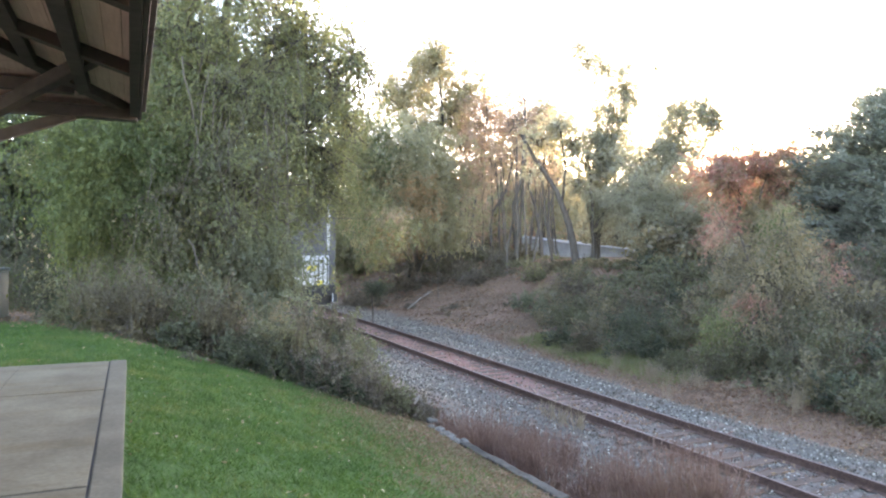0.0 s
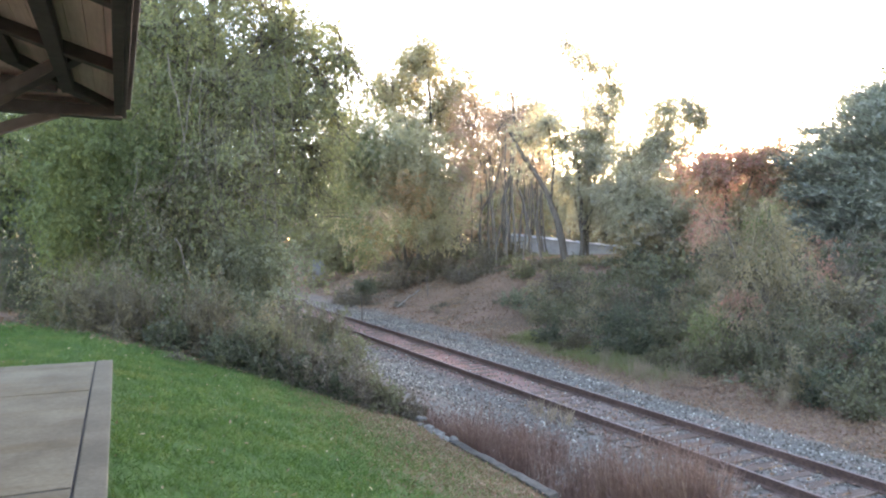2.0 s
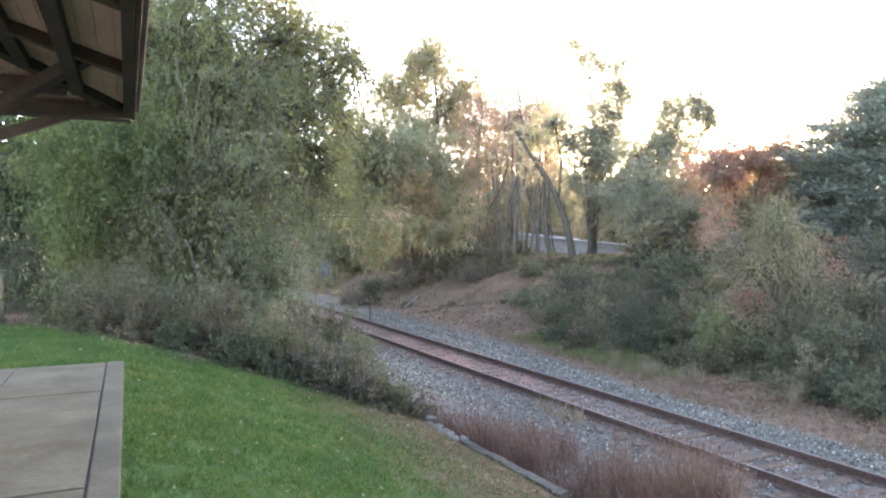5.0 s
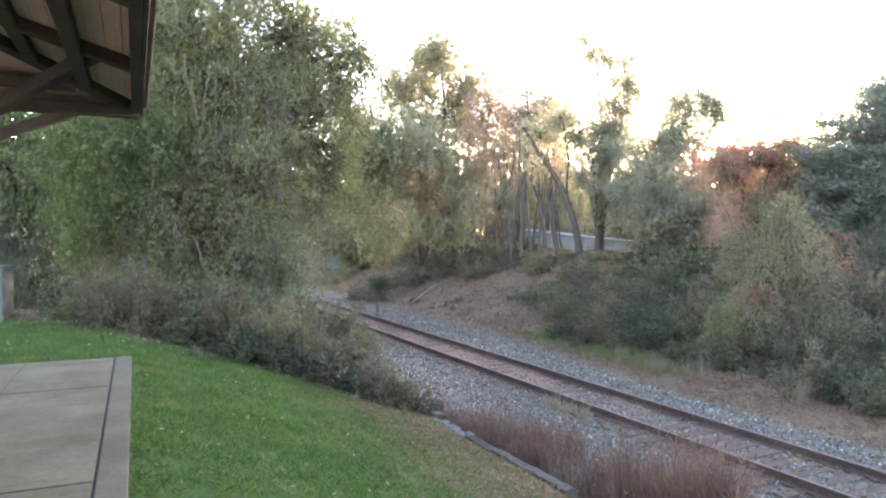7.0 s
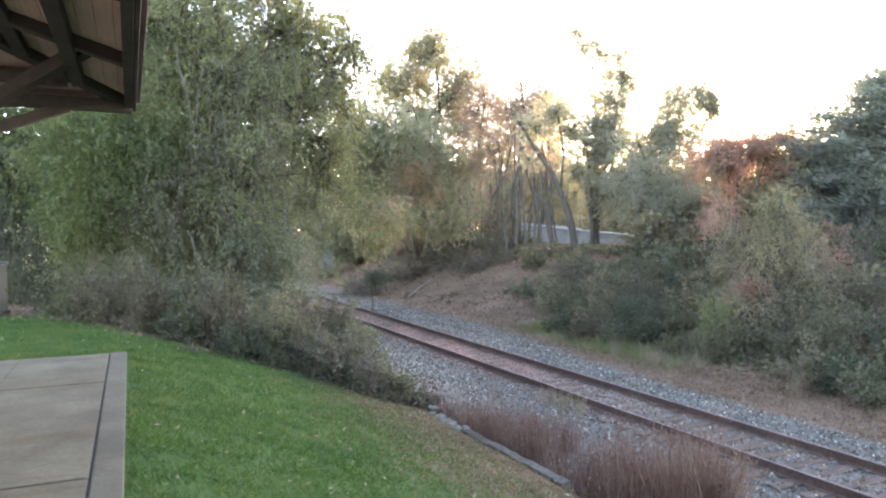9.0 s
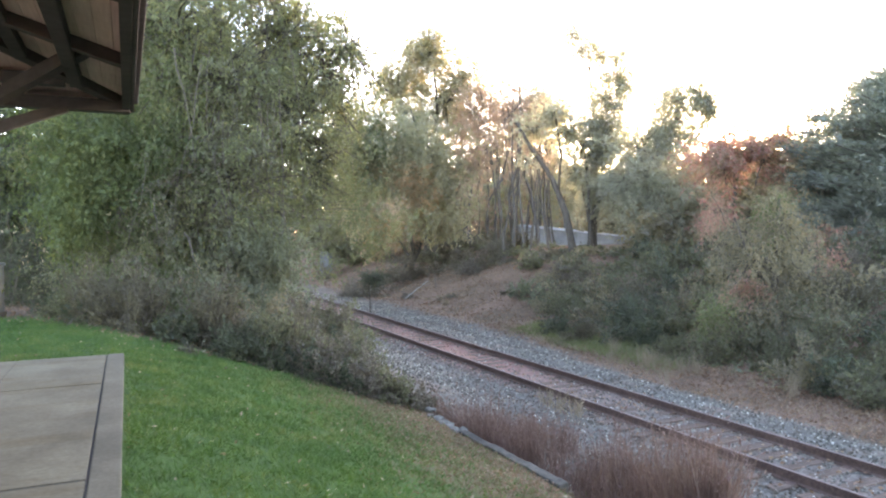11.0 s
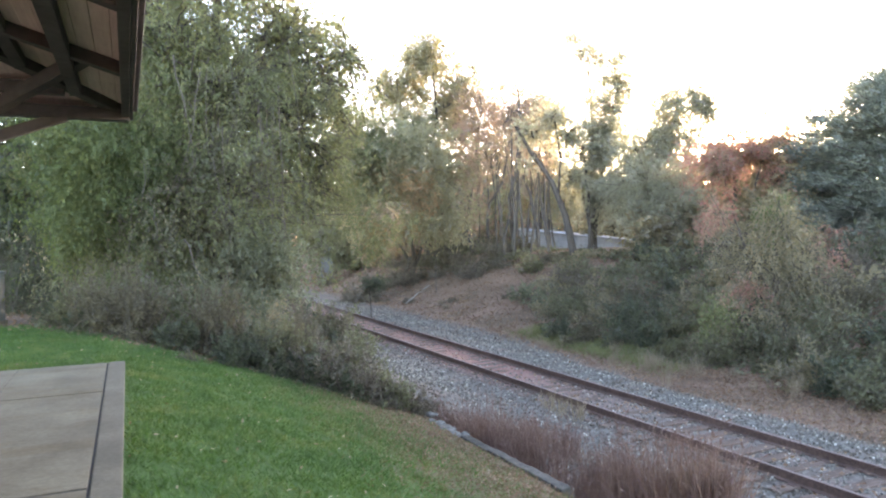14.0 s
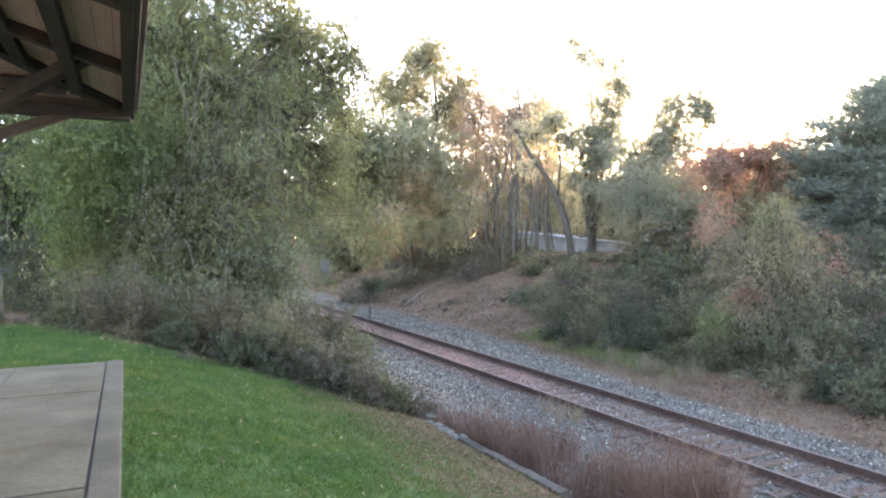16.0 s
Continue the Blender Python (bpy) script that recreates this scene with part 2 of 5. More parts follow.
def tubes(runs, sides):
    """Tapered tubes along runs of (points, radii)."""
    V, F, base = [], [], 0
    ang = np.linspace(0, 2 * np.pi, sides, endpoint=False)
    for pts, rad in runs:
        pts, rad = np.asarray(pts, float), np.asarray(rad, float)
        t = unit(np.gradient(pts, axis=0))
        ref = np.array([1.0, 0, 0]) if abs(t[0, 0]) < 0.8 else np.array([0, 1.0, 0])
        a = unit(np.cross(t, ref))
        b = np.cross(t, a)
        ring = pts[:, None] + rad[:, None, None] * (np.cos(ang)[None, :, None] * a[:, None] + np.sin(ang)[None, :, None] * b[:, None])
        V.append(ring.reshape(-1, 3))
        k = len(pts)
        i, j = np.meshgrid(np.arange(k - 1), np.arange(sides), indexing="ij")
        q = np.stack([i * sides + j, i * sides + (j + 1) % sides, (i + 1) * sides + (j + 1) % sides, (i + 1) * sides + j], -1).reshape(-1, 4)
        F.append(q + base)
        base += k * sides
    return np.concatenate(V), np.concatenate(F)


def wander(a, b, steps, wobble, rng, sag=0.0):
    """A crooked line from a to b."""
    a, b = np.asarray(a, float), np.asarray(b, float)
    t = np.linspace(0, 1, steps)[:, None]
    p = a + (b - a) * t
    p += np.cumsum(rng.normal(size=(steps, 3)) * wobble, 0) * np.sin(t * np.pi) ** 0.5
    p[:, 2] += sag * np.sin(t[:, 0] * np.pi)
    return p


# ---- the lie of the land: s runs along the track, d across it; z = 0 at the rail heads ----
TURN = radians(25.7)
ALONG, ACROSS = np.array([-math.sin(TURN), math.cos(TURN)]), np.array([math.cos(TURN), math.sin(TURN)])
EYE_Z = 3.9


def on(s, d):
    """x, y of a place s metres along the track and d across."""
    return s * ALONG[0] + d * ACROSS[0], s * ALONG[1] + d * ACROSS[1]


def back(x, y):
    return x * ALONG[0] + y * ALONG[1], x * ACROSS[0] + y * ACROSS[1]


def ease(a, b, x):
    t = np.clip((x - a) / (b - a), 0, 1)
    return t * t * (3 - 2 * t)


def height(s, d):
    """The ground: lawn falling to a low wall, ditch, track bed, verge, wooded rise."""
    s, d = np.asarray(s, float), np.asarray(d, float)
    lawn = 2.27 - 1.37 * np.clip(d / 4.7, 0, 1.0) ** 1.15
    bed = 0.22 - 0.42 * ease(5.0, 8.4, d) - 0.2 * ease(12.7, 14.2, d) + 0.08 * ease(14.5, 16.0, d)
    bed = bed + 3.05 * ease(15.6, 25.5, d) * (1 - 0.25 * ease(10, -10, s))
    w = 0.10 + 4.2 * ease(10.0, 14.0, s) + 2.5 * ease(6.5, 5.0, s)
    t = np.clip((d - 4.72) / w, 0, 1)
    z = lawn + (bed - lawn) * t * t * (3 - 2 * t)
    lump = 0.05 * np.sin(s * 0.9 + d * 0.5) * np.sin(d * 0.8 - s * 0.35) + 0.03 * np.sin(s * 2.3) * np.cos(d * 2.1)
    quiet = ease(5.2, 6.5, d) * ease(15.5, 13.5, d)
    z = z + ease(9.35, 9.75, d) * ease(12.0, 11.6, d) * (0.014 + 0.022 * np.sin(3.1 * s + 2 * d) * np.sin(5.3 * d + 1.7 * s) + 0.01 * np.sin(7.7 * s - 4 * d))
    return z + lump * (1 - quiet) * (0.25 + ease(14, 18, d) * 2)


def ground_z(x, y):
    return float(height(*back(x, y)))


def lawn_end(d):
    """How far the turf runs along the line before the shrubs; it reaches deeper behind the platform."""
    return 12.3 - 0.42 * np.maximum(d, -0.5) + 2.4 * ease(0.5, -1.7, d) + 0.6 * ease(-1.7, -4.0, d)


def make_ground():
    near = np.concatenate([np.arange(-30, -2, 1.0), np.arange(-2, 4.5, 0.25), np.arange(4.5, 5.2, 0.04), np.arange(5.2, 17, 0.2), np.arange(17, 34, 0.5), np.arange(34, 80, 3)])
    dd = np.concatenate([[-3000, -1500, -700, -300, -150, -90, -60, -45], near, [90, 130, 200, 400, 800, 1500, 3000]])
    ss = np.concatenate([[-3000, -1500, -600, -250, -120, -60, -30], np.arange(-20, 0, 2), np.arange(0, 50, 0.3), np.arange(50, 110, 2), [120, 140, 170, 210, 260, 320, 400, 600, 1000, 1700, 3000]])
    S, D = np.meshgrid(ss, dd, indexing="ij")
    X, Y = on(S, D)
    Z = height(S, D)
    v = np.stack([X, Y, Z], -1).reshape(-1, 3)
    a, b = len(ss), len(dd)
    i, j = np.meshgrid(np.arange(a - 1), np.arange(b - 1), indexing="ij")
    f = np.stack([i * b + j, i * b + j + 1, (i + 1) * b + j + 1, (i + 1) * b + j], -1).reshape(-1, 4)
    m, nt, bs, _ = mat("earth_and_turf")
    me = from_arrays("ground", v, [f], m, True)
    wob = 0.35 * np.sin(S * 1.7 + D) + 0.25 * np.sin(S * 3.1 - D * 2)
    turf = ease(0.5, -0.5, S - lawn_end(D) - 0.3 + wob * 0.5) * ease(4.72, 4.4, D)
    dry = ease(2.0, 3.8, D + wob * 0.5 + 0.10 * (S - 6))
    edge = 13.4 + 1.7 * ease(12, 26, S)
    gravel = ease(5.0, 6.0, D + wob * 0.4) * ease(0.5, -0.5, D - edge + wob * 0.5)
    gravel = gravel * (1 - 0.6 * ease(28, 44, S) * (1 - ease(9.0, 9.6, D) * ease(12.6, 12.0, D)))
    rusty = ease(9.3, 9.9, D) * ease(12.0, 11.5, D) * (0.12 + 0.88 * ease(11, 19, S))
    for name, val in (("turf", turf), ("dry", dry), ("gravel", gravel), ("rusty", rusty)):
        at = me.attributes.new(name, "FLOAT", "POINT")
        at.data.foreach_set("value", val.ravel().astype(np.float32))

    def read(name):
        n = nt.nodes.new("ShaderNodeAttribute")
        n.attribute_name = name
        return n.outputs["Fac"]
    grain = noise_fac(nt, 9, 8, rough=0.7)
    soil = ramp(nt, grain, [(0.3, (0.086, 0.056, 0.041)), (0.5, (0.142, 0.09, 0.064)), (0.7, (0.213, 0.142, 0.098))])
    soil = mix(nt, ramp(nt, noise_fac(nt, 0.35, 3), [(0.4, (0, 0, 0)), (0.6, (1, 1, 1))]), soil, mix(nt, 1.0, soil, (0.66, 0.7, 0.66), "MULTIPLY"))
    grass = ramp(nt, noise_fac(nt, 14, 8, rough=0.7), [(0.3, (0.022, 0.05, 0.012)), (0.55, (0.034, 0.075, 0.018)), (0.75, (0.058, 0.092, 0.027))])
    straw = ramp(nt, grain, [(0.3, (0.085, 0.056, 0.038)), (0.55, (0.145, 0.098, 0.062)), (0.75, (0.19, 0.138, 0.088))])
    stones = nt.nodes.new("ShaderNodeTexVoronoi")
    stones.inputs["Scale"].default_value = 16
    tc = nt.nodes.new("ShaderNodeTexCoord")
    nt.links.new(tc.outputs["Object"], stones.inputs["Vector"])
    bed = ramp(nt, stones.outputs["Color"], [(0.1, (0.062, 0.057, 0.049)), (0.6, (0.106, 0.098, 0.084)), (0.95, (0.172, 0.162, 0.142))])
    bed = mix(nt, ramp(nt, noise_fac(nt, 0.8, 4), [(0.52, (0, 0, 0)), (0.68, (0.7, 0.7, 0.7))]), bed, (0.17, 0.12, 0.095))
    green = mix(nt, mix(nt, 1.0, read("dry"), ramp(nt, noise_fac(nt, 2.2, 6), [(0.32, (0.25,) * 3), (0.62, (1,) * 3)]), "MULTIPLY"), grass, straw)
    col = mix(nt, read("turf"), soil, green)
    col = mix(nt, read("gravel"), col, bed)
    earth = ramp(nt, grain, [(0.3, (0.115, 0.058, 0.048)), (0.52, (0.19, 0.098, 0.08)), (0.72, (0.27, 0.16, 0.135))])
    col = mix(nt, read("rusty"), col, earth)
    nt.links.new(col, bs.inputs["Base Color"])
    bs.inputs["Specular IOR Level"].default_value = 0.15
    bs.inputs["Roughness"].default_value = 0.95
    bump(nt, bs, grain, 0.8, 0.03)
    return tagged(new("ground", me), "mown lawn, gravel and leaf-strewn earth beside a railway", "ground", kind="structure")


make_ground()
# ---- station platform and canopy: their own axes, p along the kerb, q across it ----
P_TURN = radians(24.06)
PLATFORM = Matrix.Rotation(P_TURN, 4, "Z")
SLAB_Z = 2.30


def make_platform():
    base = thing("platform", Matrix.Translation((0, 0, SLAB_Z)) @ PLATFORM, "brushed concrete station platform with a kerb strip", "platform", kind="structure")
    part("bedding", box(4.26, 14.9, 0.16, (-2.21, 2.58, -0.088)), JOINT, base)
    edge, strip, end = -0.055, 0.194, 10.06
    rows = [end, 8.15, 5.0, 1.85, -1.3, -4.9]
    cols = [edge - strip - 0.014, -1.27, -2.30, -3.33, -4.36]
    for q1, q0 in zip(cols, cols[1:]):
        for p1, p0 in zip(rows, rows[1:]):
            part("slab_panel", box(q1 - q0 - 0.008, p1 - p0 - 0.034, 0.12, ((q0 + q1) / 2, (p0 + p1) / 2, -0.06), None, 0.006), CONCRETE, base)
    for p1, p0 in ((end, 4.2), (4.2, -4.9)):
        part("kerb_strip", box(strip, p1 - p0 - 0.006, 0.20, (edge - strip / 2, (p0 + p1) / 2, -0.096), None, 0.010), KERB, base, "darker concrete kerb strip")


def make_canopy():
    """A hipped timber roof over the platform; heights from the eye."""
    top = thing("platform_canopy", Matrix.Translation((0, 0, EYE_Z)) @ PLATFORM, "dark brown timber platform canopy with boarded soffit", "canopy")
    edge, near, end, low = 0.055, -5.0, 9.30, 1.52
    pitch, deep = 0.30, 4.4
    tilt = math.atan(pitch)
    step = 0.145
    k = 0
    while (k + 1) * step * math.cos(tilt) < deep:
        off = (k + 0.5) * step * math.cos(tilt)
        z = low + 0.10 + off * pitch
        p1 = end - off
        part("soffit_board", box(step - 0.006, p1 - near, 0.022, (edge - off, (near + p1) / 2, z), Matrix.Rotation(tilt, 4, "Y")), BOARD, top)
        q1 = edge - off
        if q1 - (edge - deep) > 0.2:
            part("soffit_board", box(q1 - edge + deep, step - 0.006, 0.022, ((q1 + edge - deep) / 2, end - off, z), Matrix.Rotation(-tilt, 4, "X")), BOARD, top)
        k += 1
    cover = bmesh.new()
    crest = low + 0.16 + deep * pitch
    pts = [(edge + 0.06, near, low + 0.15), (edge + 0.06, end + 0.06, low + 0.15), (edge - deep, end - deep, crest), (edge - deep, near, crest), (edge - deep, end + 0.06, low + 0.15)]
    vs = [cover.verts.new(p) for p in pts]
    cover.faces.new((vs[0], vs[1], vs[2], vs[3]))
    cover.faces.new((vs[1], vs[4], vs[2]))
    bmesh.ops.solidify(cover, geom=cover.faces[:], thickness=-0.03)
    part("roof_covering", cover, SHINGLE, top, "dark shingle roof covering")
    part("fascia", box(0.04, end - near, 0.24, (edge + 0.02, (near + end) / 2, low + 0.07), None, 0.006), PAINT, top)
    part("gutter_board", box(0.05, end - near + 0.10, 0.13, (edge + 0.066, (near + end) / 2, low + 0.13), None, 0.010), PAINT, top)
    part("fascia", box(deep, 0.04, 0.24, (edge - deep / 2, end + 0.02, low + 0.07), None, 0.006), PAINT, top)
    part("eave_beam", box(0.085, end - near - 0.3, 0.17, (edge - 0.044, (near + end) / 2, low + 0.03), None, 0.01), PAINT, top)
    part("eave_beam", box(deep, 0.18, 0.14, (edge - deep / 2, end - 0.14, low - 0.02), None, 0.01), PAINT, top)
    drop = 0.045
    part("hip_rafter", beam((edge - 0.05, end - 0.05, low + drop), (edge - deep, end - deep, low + drop + deep * pitch), 0.14, 0.14), PAINT, top)
    for off in (2.3, 4.3, 6.3, 8.3, 10.3, 12.3):
        run = min(off, deep)
        part("rafter", beam((edge - 0.05, end - off, low + drop), (edge - run, end - off, low + drop + run * pitch), 0.13, 0.12), PAINT, top)
        if off < deep:
            part("rafter", beam((edge - off, end - 0.05, low + drop), (edge - off, end - off, low + drop + off * pitch), 0.13, 0.12), PAINT, top)
    part("purlin", beam((-0.49, near, low + 0.16), (-0.49, end - 0.62, low + 0.16), 0.12, 0.15), PAINT, top)
    part("purlin", beam((edge - deep, end - 0.58, low + 0.16), (-0.60, end - 0.58, low + 0.16), 0.12, 0.13), PAINT, top)
    part("purlin", beam((-0.97, near, low + 0.34), (-0.97, end - 0.9, low + 0.34), 0.12, 0.13), PAINT, top)
    for p in (end - 0.16, -1.0):
        part("post", box(0.18, 0.18, low - 0.08 + EYE_Z - SLAB_Z, (-2.4, p, (low - 0.08 - EYE_Z + SLAB_Z) / 2), None, 0.012), PAINT, top)
        part("knee_brace", beam((-2.4, p, low - 0.785), (-0.62, p, low - 0.06), 0.11, 0.12), PAINT, top)
        part("knee_brace", beam((-2.4, p, low - 0.78), (-0.33, p - 1.66, low + 0.25), 0.12, 0.13), PAINT, top)


def make_unseen_wall():
    """An unseen wall added to shade the canopy: it closes the platform behind the camera, under the canopy's inner
    edge.
    """
    base = thing("unseen_shade_wall", Matrix.Translation((0, 0, SLAB_Z)) @ PLATFORM, "plain brown unseen wall added behind the platform to cut light", "wall", kind="structure")
    part("wall_panel", box(0.25, 12.6, 4.3, (-4.48, 1.3, 2.15)), SHADE_WALL, base)
    part("wall_panel", box(4.2, 0.25, 3.1, (-2.25, -4.88, 1.55)), SHADE_WALL, base)


def make_wall():
    base = thing("retaining_wall", Matrix.Rotation(TURN, 4, "Z"), "low weathered concrete retaining wall with crumbled end", "wall")
    rng = random.Random(5)
    p = 6.55
    for k, length in enumerate((0.85, 0.9, 0.8, 0.9)):
        z1 = 0.94 - 0.012 * k - 0.06 * (k == 3)
        bm = box(0.14 + rng.uniform(-0.01, 0.015), length - 0.012, 1.1, (4.80 + rng.uniform(-0.008, 0.008), p + length / 2, z1 - 0.55), None, 0.02)
        bmesh.ops.subdivide_edges(bm, edges=[e for e in bm.edges if e.calc_length() > 0.3], cuts=6, use_grid_fill=True)
        for v in bm.verts:
            v.co += Vector([noise.noise(v.co * 7 + Vector((i * 9, 0, 0))) for i in range(3)]) * 0.014
        part("wall_block", bm, OLD_CONCRETE, base)
        p += length


def make_rubble():
    """Broken lumps where the low wall has crumbled away."""
    rng = random.Random(12)
    for k in range(13):
        s, d, size = rng.uniform(9.15, 10.35), 4.78 + rng.uniform(-0.1, 0.13), rng.uniform(0.05, 0.13)
        x, y = on(s, d)
        bm = bmesh.new()
        bmesh.ops.create_icosphere(bm, subdivisions=2, radius=size)
        for v in bm.verts:
            v.co *= 1 + 0.5 * noise.noise(v.co * 11 + Vector((k * 3.1, 0, 0)))
            v.co.z *= 0.55
        ob = part("concrete_lump", bm, RUBBLE, None)
        bed = (0.84 if s < 9.98 else float(height(s, 4.6)) - 0.02)
        ob.matrix_world = Matrix.Translation((x, y, bed + size * 0.25)) @ Matrix.Rotation(rng.uniform(0, 6), 4, "Z")
        tagged(ob, "broken pale concrete lump at the wall's crumbled end", "rubble", "rubble by the wall")


def make_cabinet():
    x, y = (-8.78, 13.40)
    z = ground_z(x, y)
    m = Matrix.Translation((x, y, z)) @ Matrix.Rotation(radians(12), 4, "Z")
    base = thing("utility_cabinet", m, "dull green metal utility cabinet on the grass edge", "cabinet")
    part("plinth", box(0.62, 0.62, 0.12, (0, 0, 0.03), None, 0.01), KERB, base)
    part("body", box(0.56, 0.56, 0.90, (0, 0, 0.53), None, 0.015), BOXGREEN, base)
    part("lid", box(0.61, 0.61, 0.07, (0, 0, 1.02), None, 0.02), BOXGREEN, base)
    part("hinge", box(0.03, 0.02, 0.10, (0.2, -0.287, 0.8), None, 0.004), BLACK, base)
    part("door_seam", box(0.46, 0.012, 0.72, (0, -0.283, 0.52), None, 0.004), BOXGREEN, base)


# ---- the railway ----
NEAR_RAIL, FAR_RAIL = 9.97, 11.475
TRACK_END = 345.0


def rail_profile():
    half = [(0.075, -0.172), (0.075, -0.160), (0.012, -0.142), (0.010, -0.048), (0.036, -0.036), (0.036, -0.006), (0.030, 0.0)]
    return half + [(-x, z) for x, z in reversed(half)]


def make_track():
    base = thing("railway_track", Matrix.Rotation(TURN, 4, "Z"), "single rusty railway track on grey ballast", "railway track", kind="structure")
    prof = rail_profile()
    n = len(prof)
    for d in (NEAR_RAIL, FAR_RAIL):
        ends = (-40.0, 12.0, 60.0, TRACK_END)
        v = np.array([(d + x, s, z) for s in ends for x, z in prof])
        f = [(k * n + i, k * n + (i + 1) % n, (k + 1) * n + (i + 1) % n, (k + 1) * n + i) for k in range(len(ends) - 1) for i in range(n)]
        rail = part("rail", from_arrays("rail", v, [f], RUST), RUST, base)
        head = np.array([(d + x, s, 0.0025) for s in ends for x in (-0.024, 0.024)])
        hf = [(2 * k, 2 * k + 1, 2 * k + 3, 2 * k + 2) for k in range(len(ends) - 1)]
        part("running_band", from_arrays("running_band", head, [hf], RAILTOP), RAILTOP, rail, "worn brighter rail head")
    rng = random.Random(3)
    mid = (NEAR_RAIL + FAR_RAIL) / 2
    tie_meshes = []
    for k in range(5):
        bm = box(2.59, 0.225, 0.17, (0, 0, 0), None, 0.012)
        bmesh.ops.subdivide_edges(bm, edges=[e for e in bm.edges if e.calc_length() > 1], cuts=4)
        for v in bm.verts:
            v.co += Vector((rng.uniform(-1, 1) * 0.012, rng.uniform(-1, 1) * 0.008, rng.uniform(-1, 1) * 0.008))
        me = bpy.data.meshes.new("sleeper")
        bm.to_mesh(me)
        bm.free()
        me.materials.append(TIE)
        tie_meshes.append(me)
    plate = bpy.data.meshes.new("tie_plate")
    bm = box(0.30, 0.18, 0.018, (0, 0, 0), None, 0.004)
    bm.to_mesh(plate)
    bm.free()
    plate.materials.append(RUST)
    s, count = -2.0, 0
    while count < 200:
        tie = part("sleeper", tie_meshes[count % 5], TIE, base)
        tie.matrix_local = Matrix.Translation((mid + rng.uniform(-0.04, 0.04), s, -0.232 - 0.030 * float(ease(9, 14, s)) + rng.uniform(-0.014, 0.006))) @ Matrix.Rotation(rng.uniform(-0.02, 0.02), 4, "Z")
        if 2 < s < 26:
            for d in (NEAR_RAIL, FAR_RAIL):
                tp = part("tie_plate", plate, RUST, tie)
                tp.matrix_local = Matrix.Translation((d - mid, 0, 0.085))
        s += 0.52 + rng.uniform(-0.03, 0.03)
        count += 1
    rest = bmesh.new()
    while s < TRACK_END:
        bmesh.ops.create_cube(rest, size=1.0, matrix=Matrix.Translation((mid, s, -0.252)) @ Matrix.Diagonal((2.59, 0.22, 0.17, 1)))
        s += 1.04
    tagged(part("far_sleepers", rest, TIE, base), kind="stuff")


def make_ballast():
    """Loose stones over the track bed, thick near the rails."""
    rng = np.random.default_rng(11)
    n = 42000
    s = 3.5 + 42 * rng.random(n) ** 1.7
    d = rng.uniform(5.3, 15.6, n)
    edge = 13.4 + 1.7 * ease(12, 26, s) + rng.normal(size=n) * 0.35
    keep = (d < edge) & (d > 5.5 + rng.normal(size=n) * 0.3)
    for r in (NEAR_RAIL, FAR_RAIL):
        keep &= abs(d - r) > 0.08
    between = (d > NEAR_RAIL) & (d < FAR_RAIL)
    dusty = between & (rng.random(n) < 0.2 + 0.55 * ease(10, 19, s))
    keep &= ~dusty
    s, d, between = s[keep], d[keep], between[keep]
    n = len(s)
    r = rng.uniform(0.016, 0.037, n)
    x, y = on(s, d)
    z = height(s, d) + r * 0.35 + np.where(between, 0.0, 0.015)
    octa = np.array([(1, 0, 0), (-1, 0, 0), (0, 1, 0), (0, -1, 0), (0, 0, 0.8), (0, 0, -0.8)], float)
    tri = np.array([(0, 2, 4), (2, 1, 4), (1, 3, 4), (3, 0, 4), (2, 0, 5), (1, 2, 5), (3, 1, 5), (0, 3, 5)])
    q = unit(rng.normal(size=(n, 4)))
    w, a, b, c = q.T
    R = np.stack([np.stack([1 - 2 * (b * b + c * c), 2 * (a * b - c * w), 2 * (a * c + b * w)], -1),
                  np.stack([2 * (a * b + c * w), 1 - 2 * (a * a + c * c), 2 * (b * c - a * w)], -1),
                  np.stack([2 * (a * c - b * w), 2 * (b * c + a * w), 1 - 2 * (a * a + b * b)], -1)], 1)
    local = octa[None] * rng.uniform(0.65, 1.25, (n, 6, 1)) * r[:, None, None]
    v = np.einsum("nij,nkj->nki", R, local) + np.stack([x, y, z], -1)[:, None]
    f = (tri[None] + (np.arange(n) * 6)[:, None, None]).reshape(-1, 3)
    m, nt, bs, _ = mat("loose_stone")
    geo = nt.nodes.new("ShaderNodeNewGeometry")
    c = ramp(nt, geo.outputs["Random Per Island"], [(0.0, (0.041, 0.037, 0.030)), (0.5, (0.097, 0.089, 0.073)), (0.84, (0.170, 0.159, 0.133)), (1.0, (0.38, 0.363, 0.32))])
    stain = ramp(nt, noise_fac(nt, 0.7, 4), [(0.5, (1, 1, 1)), (0.68, (0.85, 0.66, 0.55))])
    nt.links.new(mix(nt, 1.0, c, stain, "MULTIPLY"), bs.inputs["Base Color"])
    bs.inputs["Roughness"].default_value = 0.85
    tagged(new("ballast", from_arrays("ballast", v.reshape(-1, 3), [f], m)), "loose grey crushed-stone railway ballast", "ballast", kind="stuff")


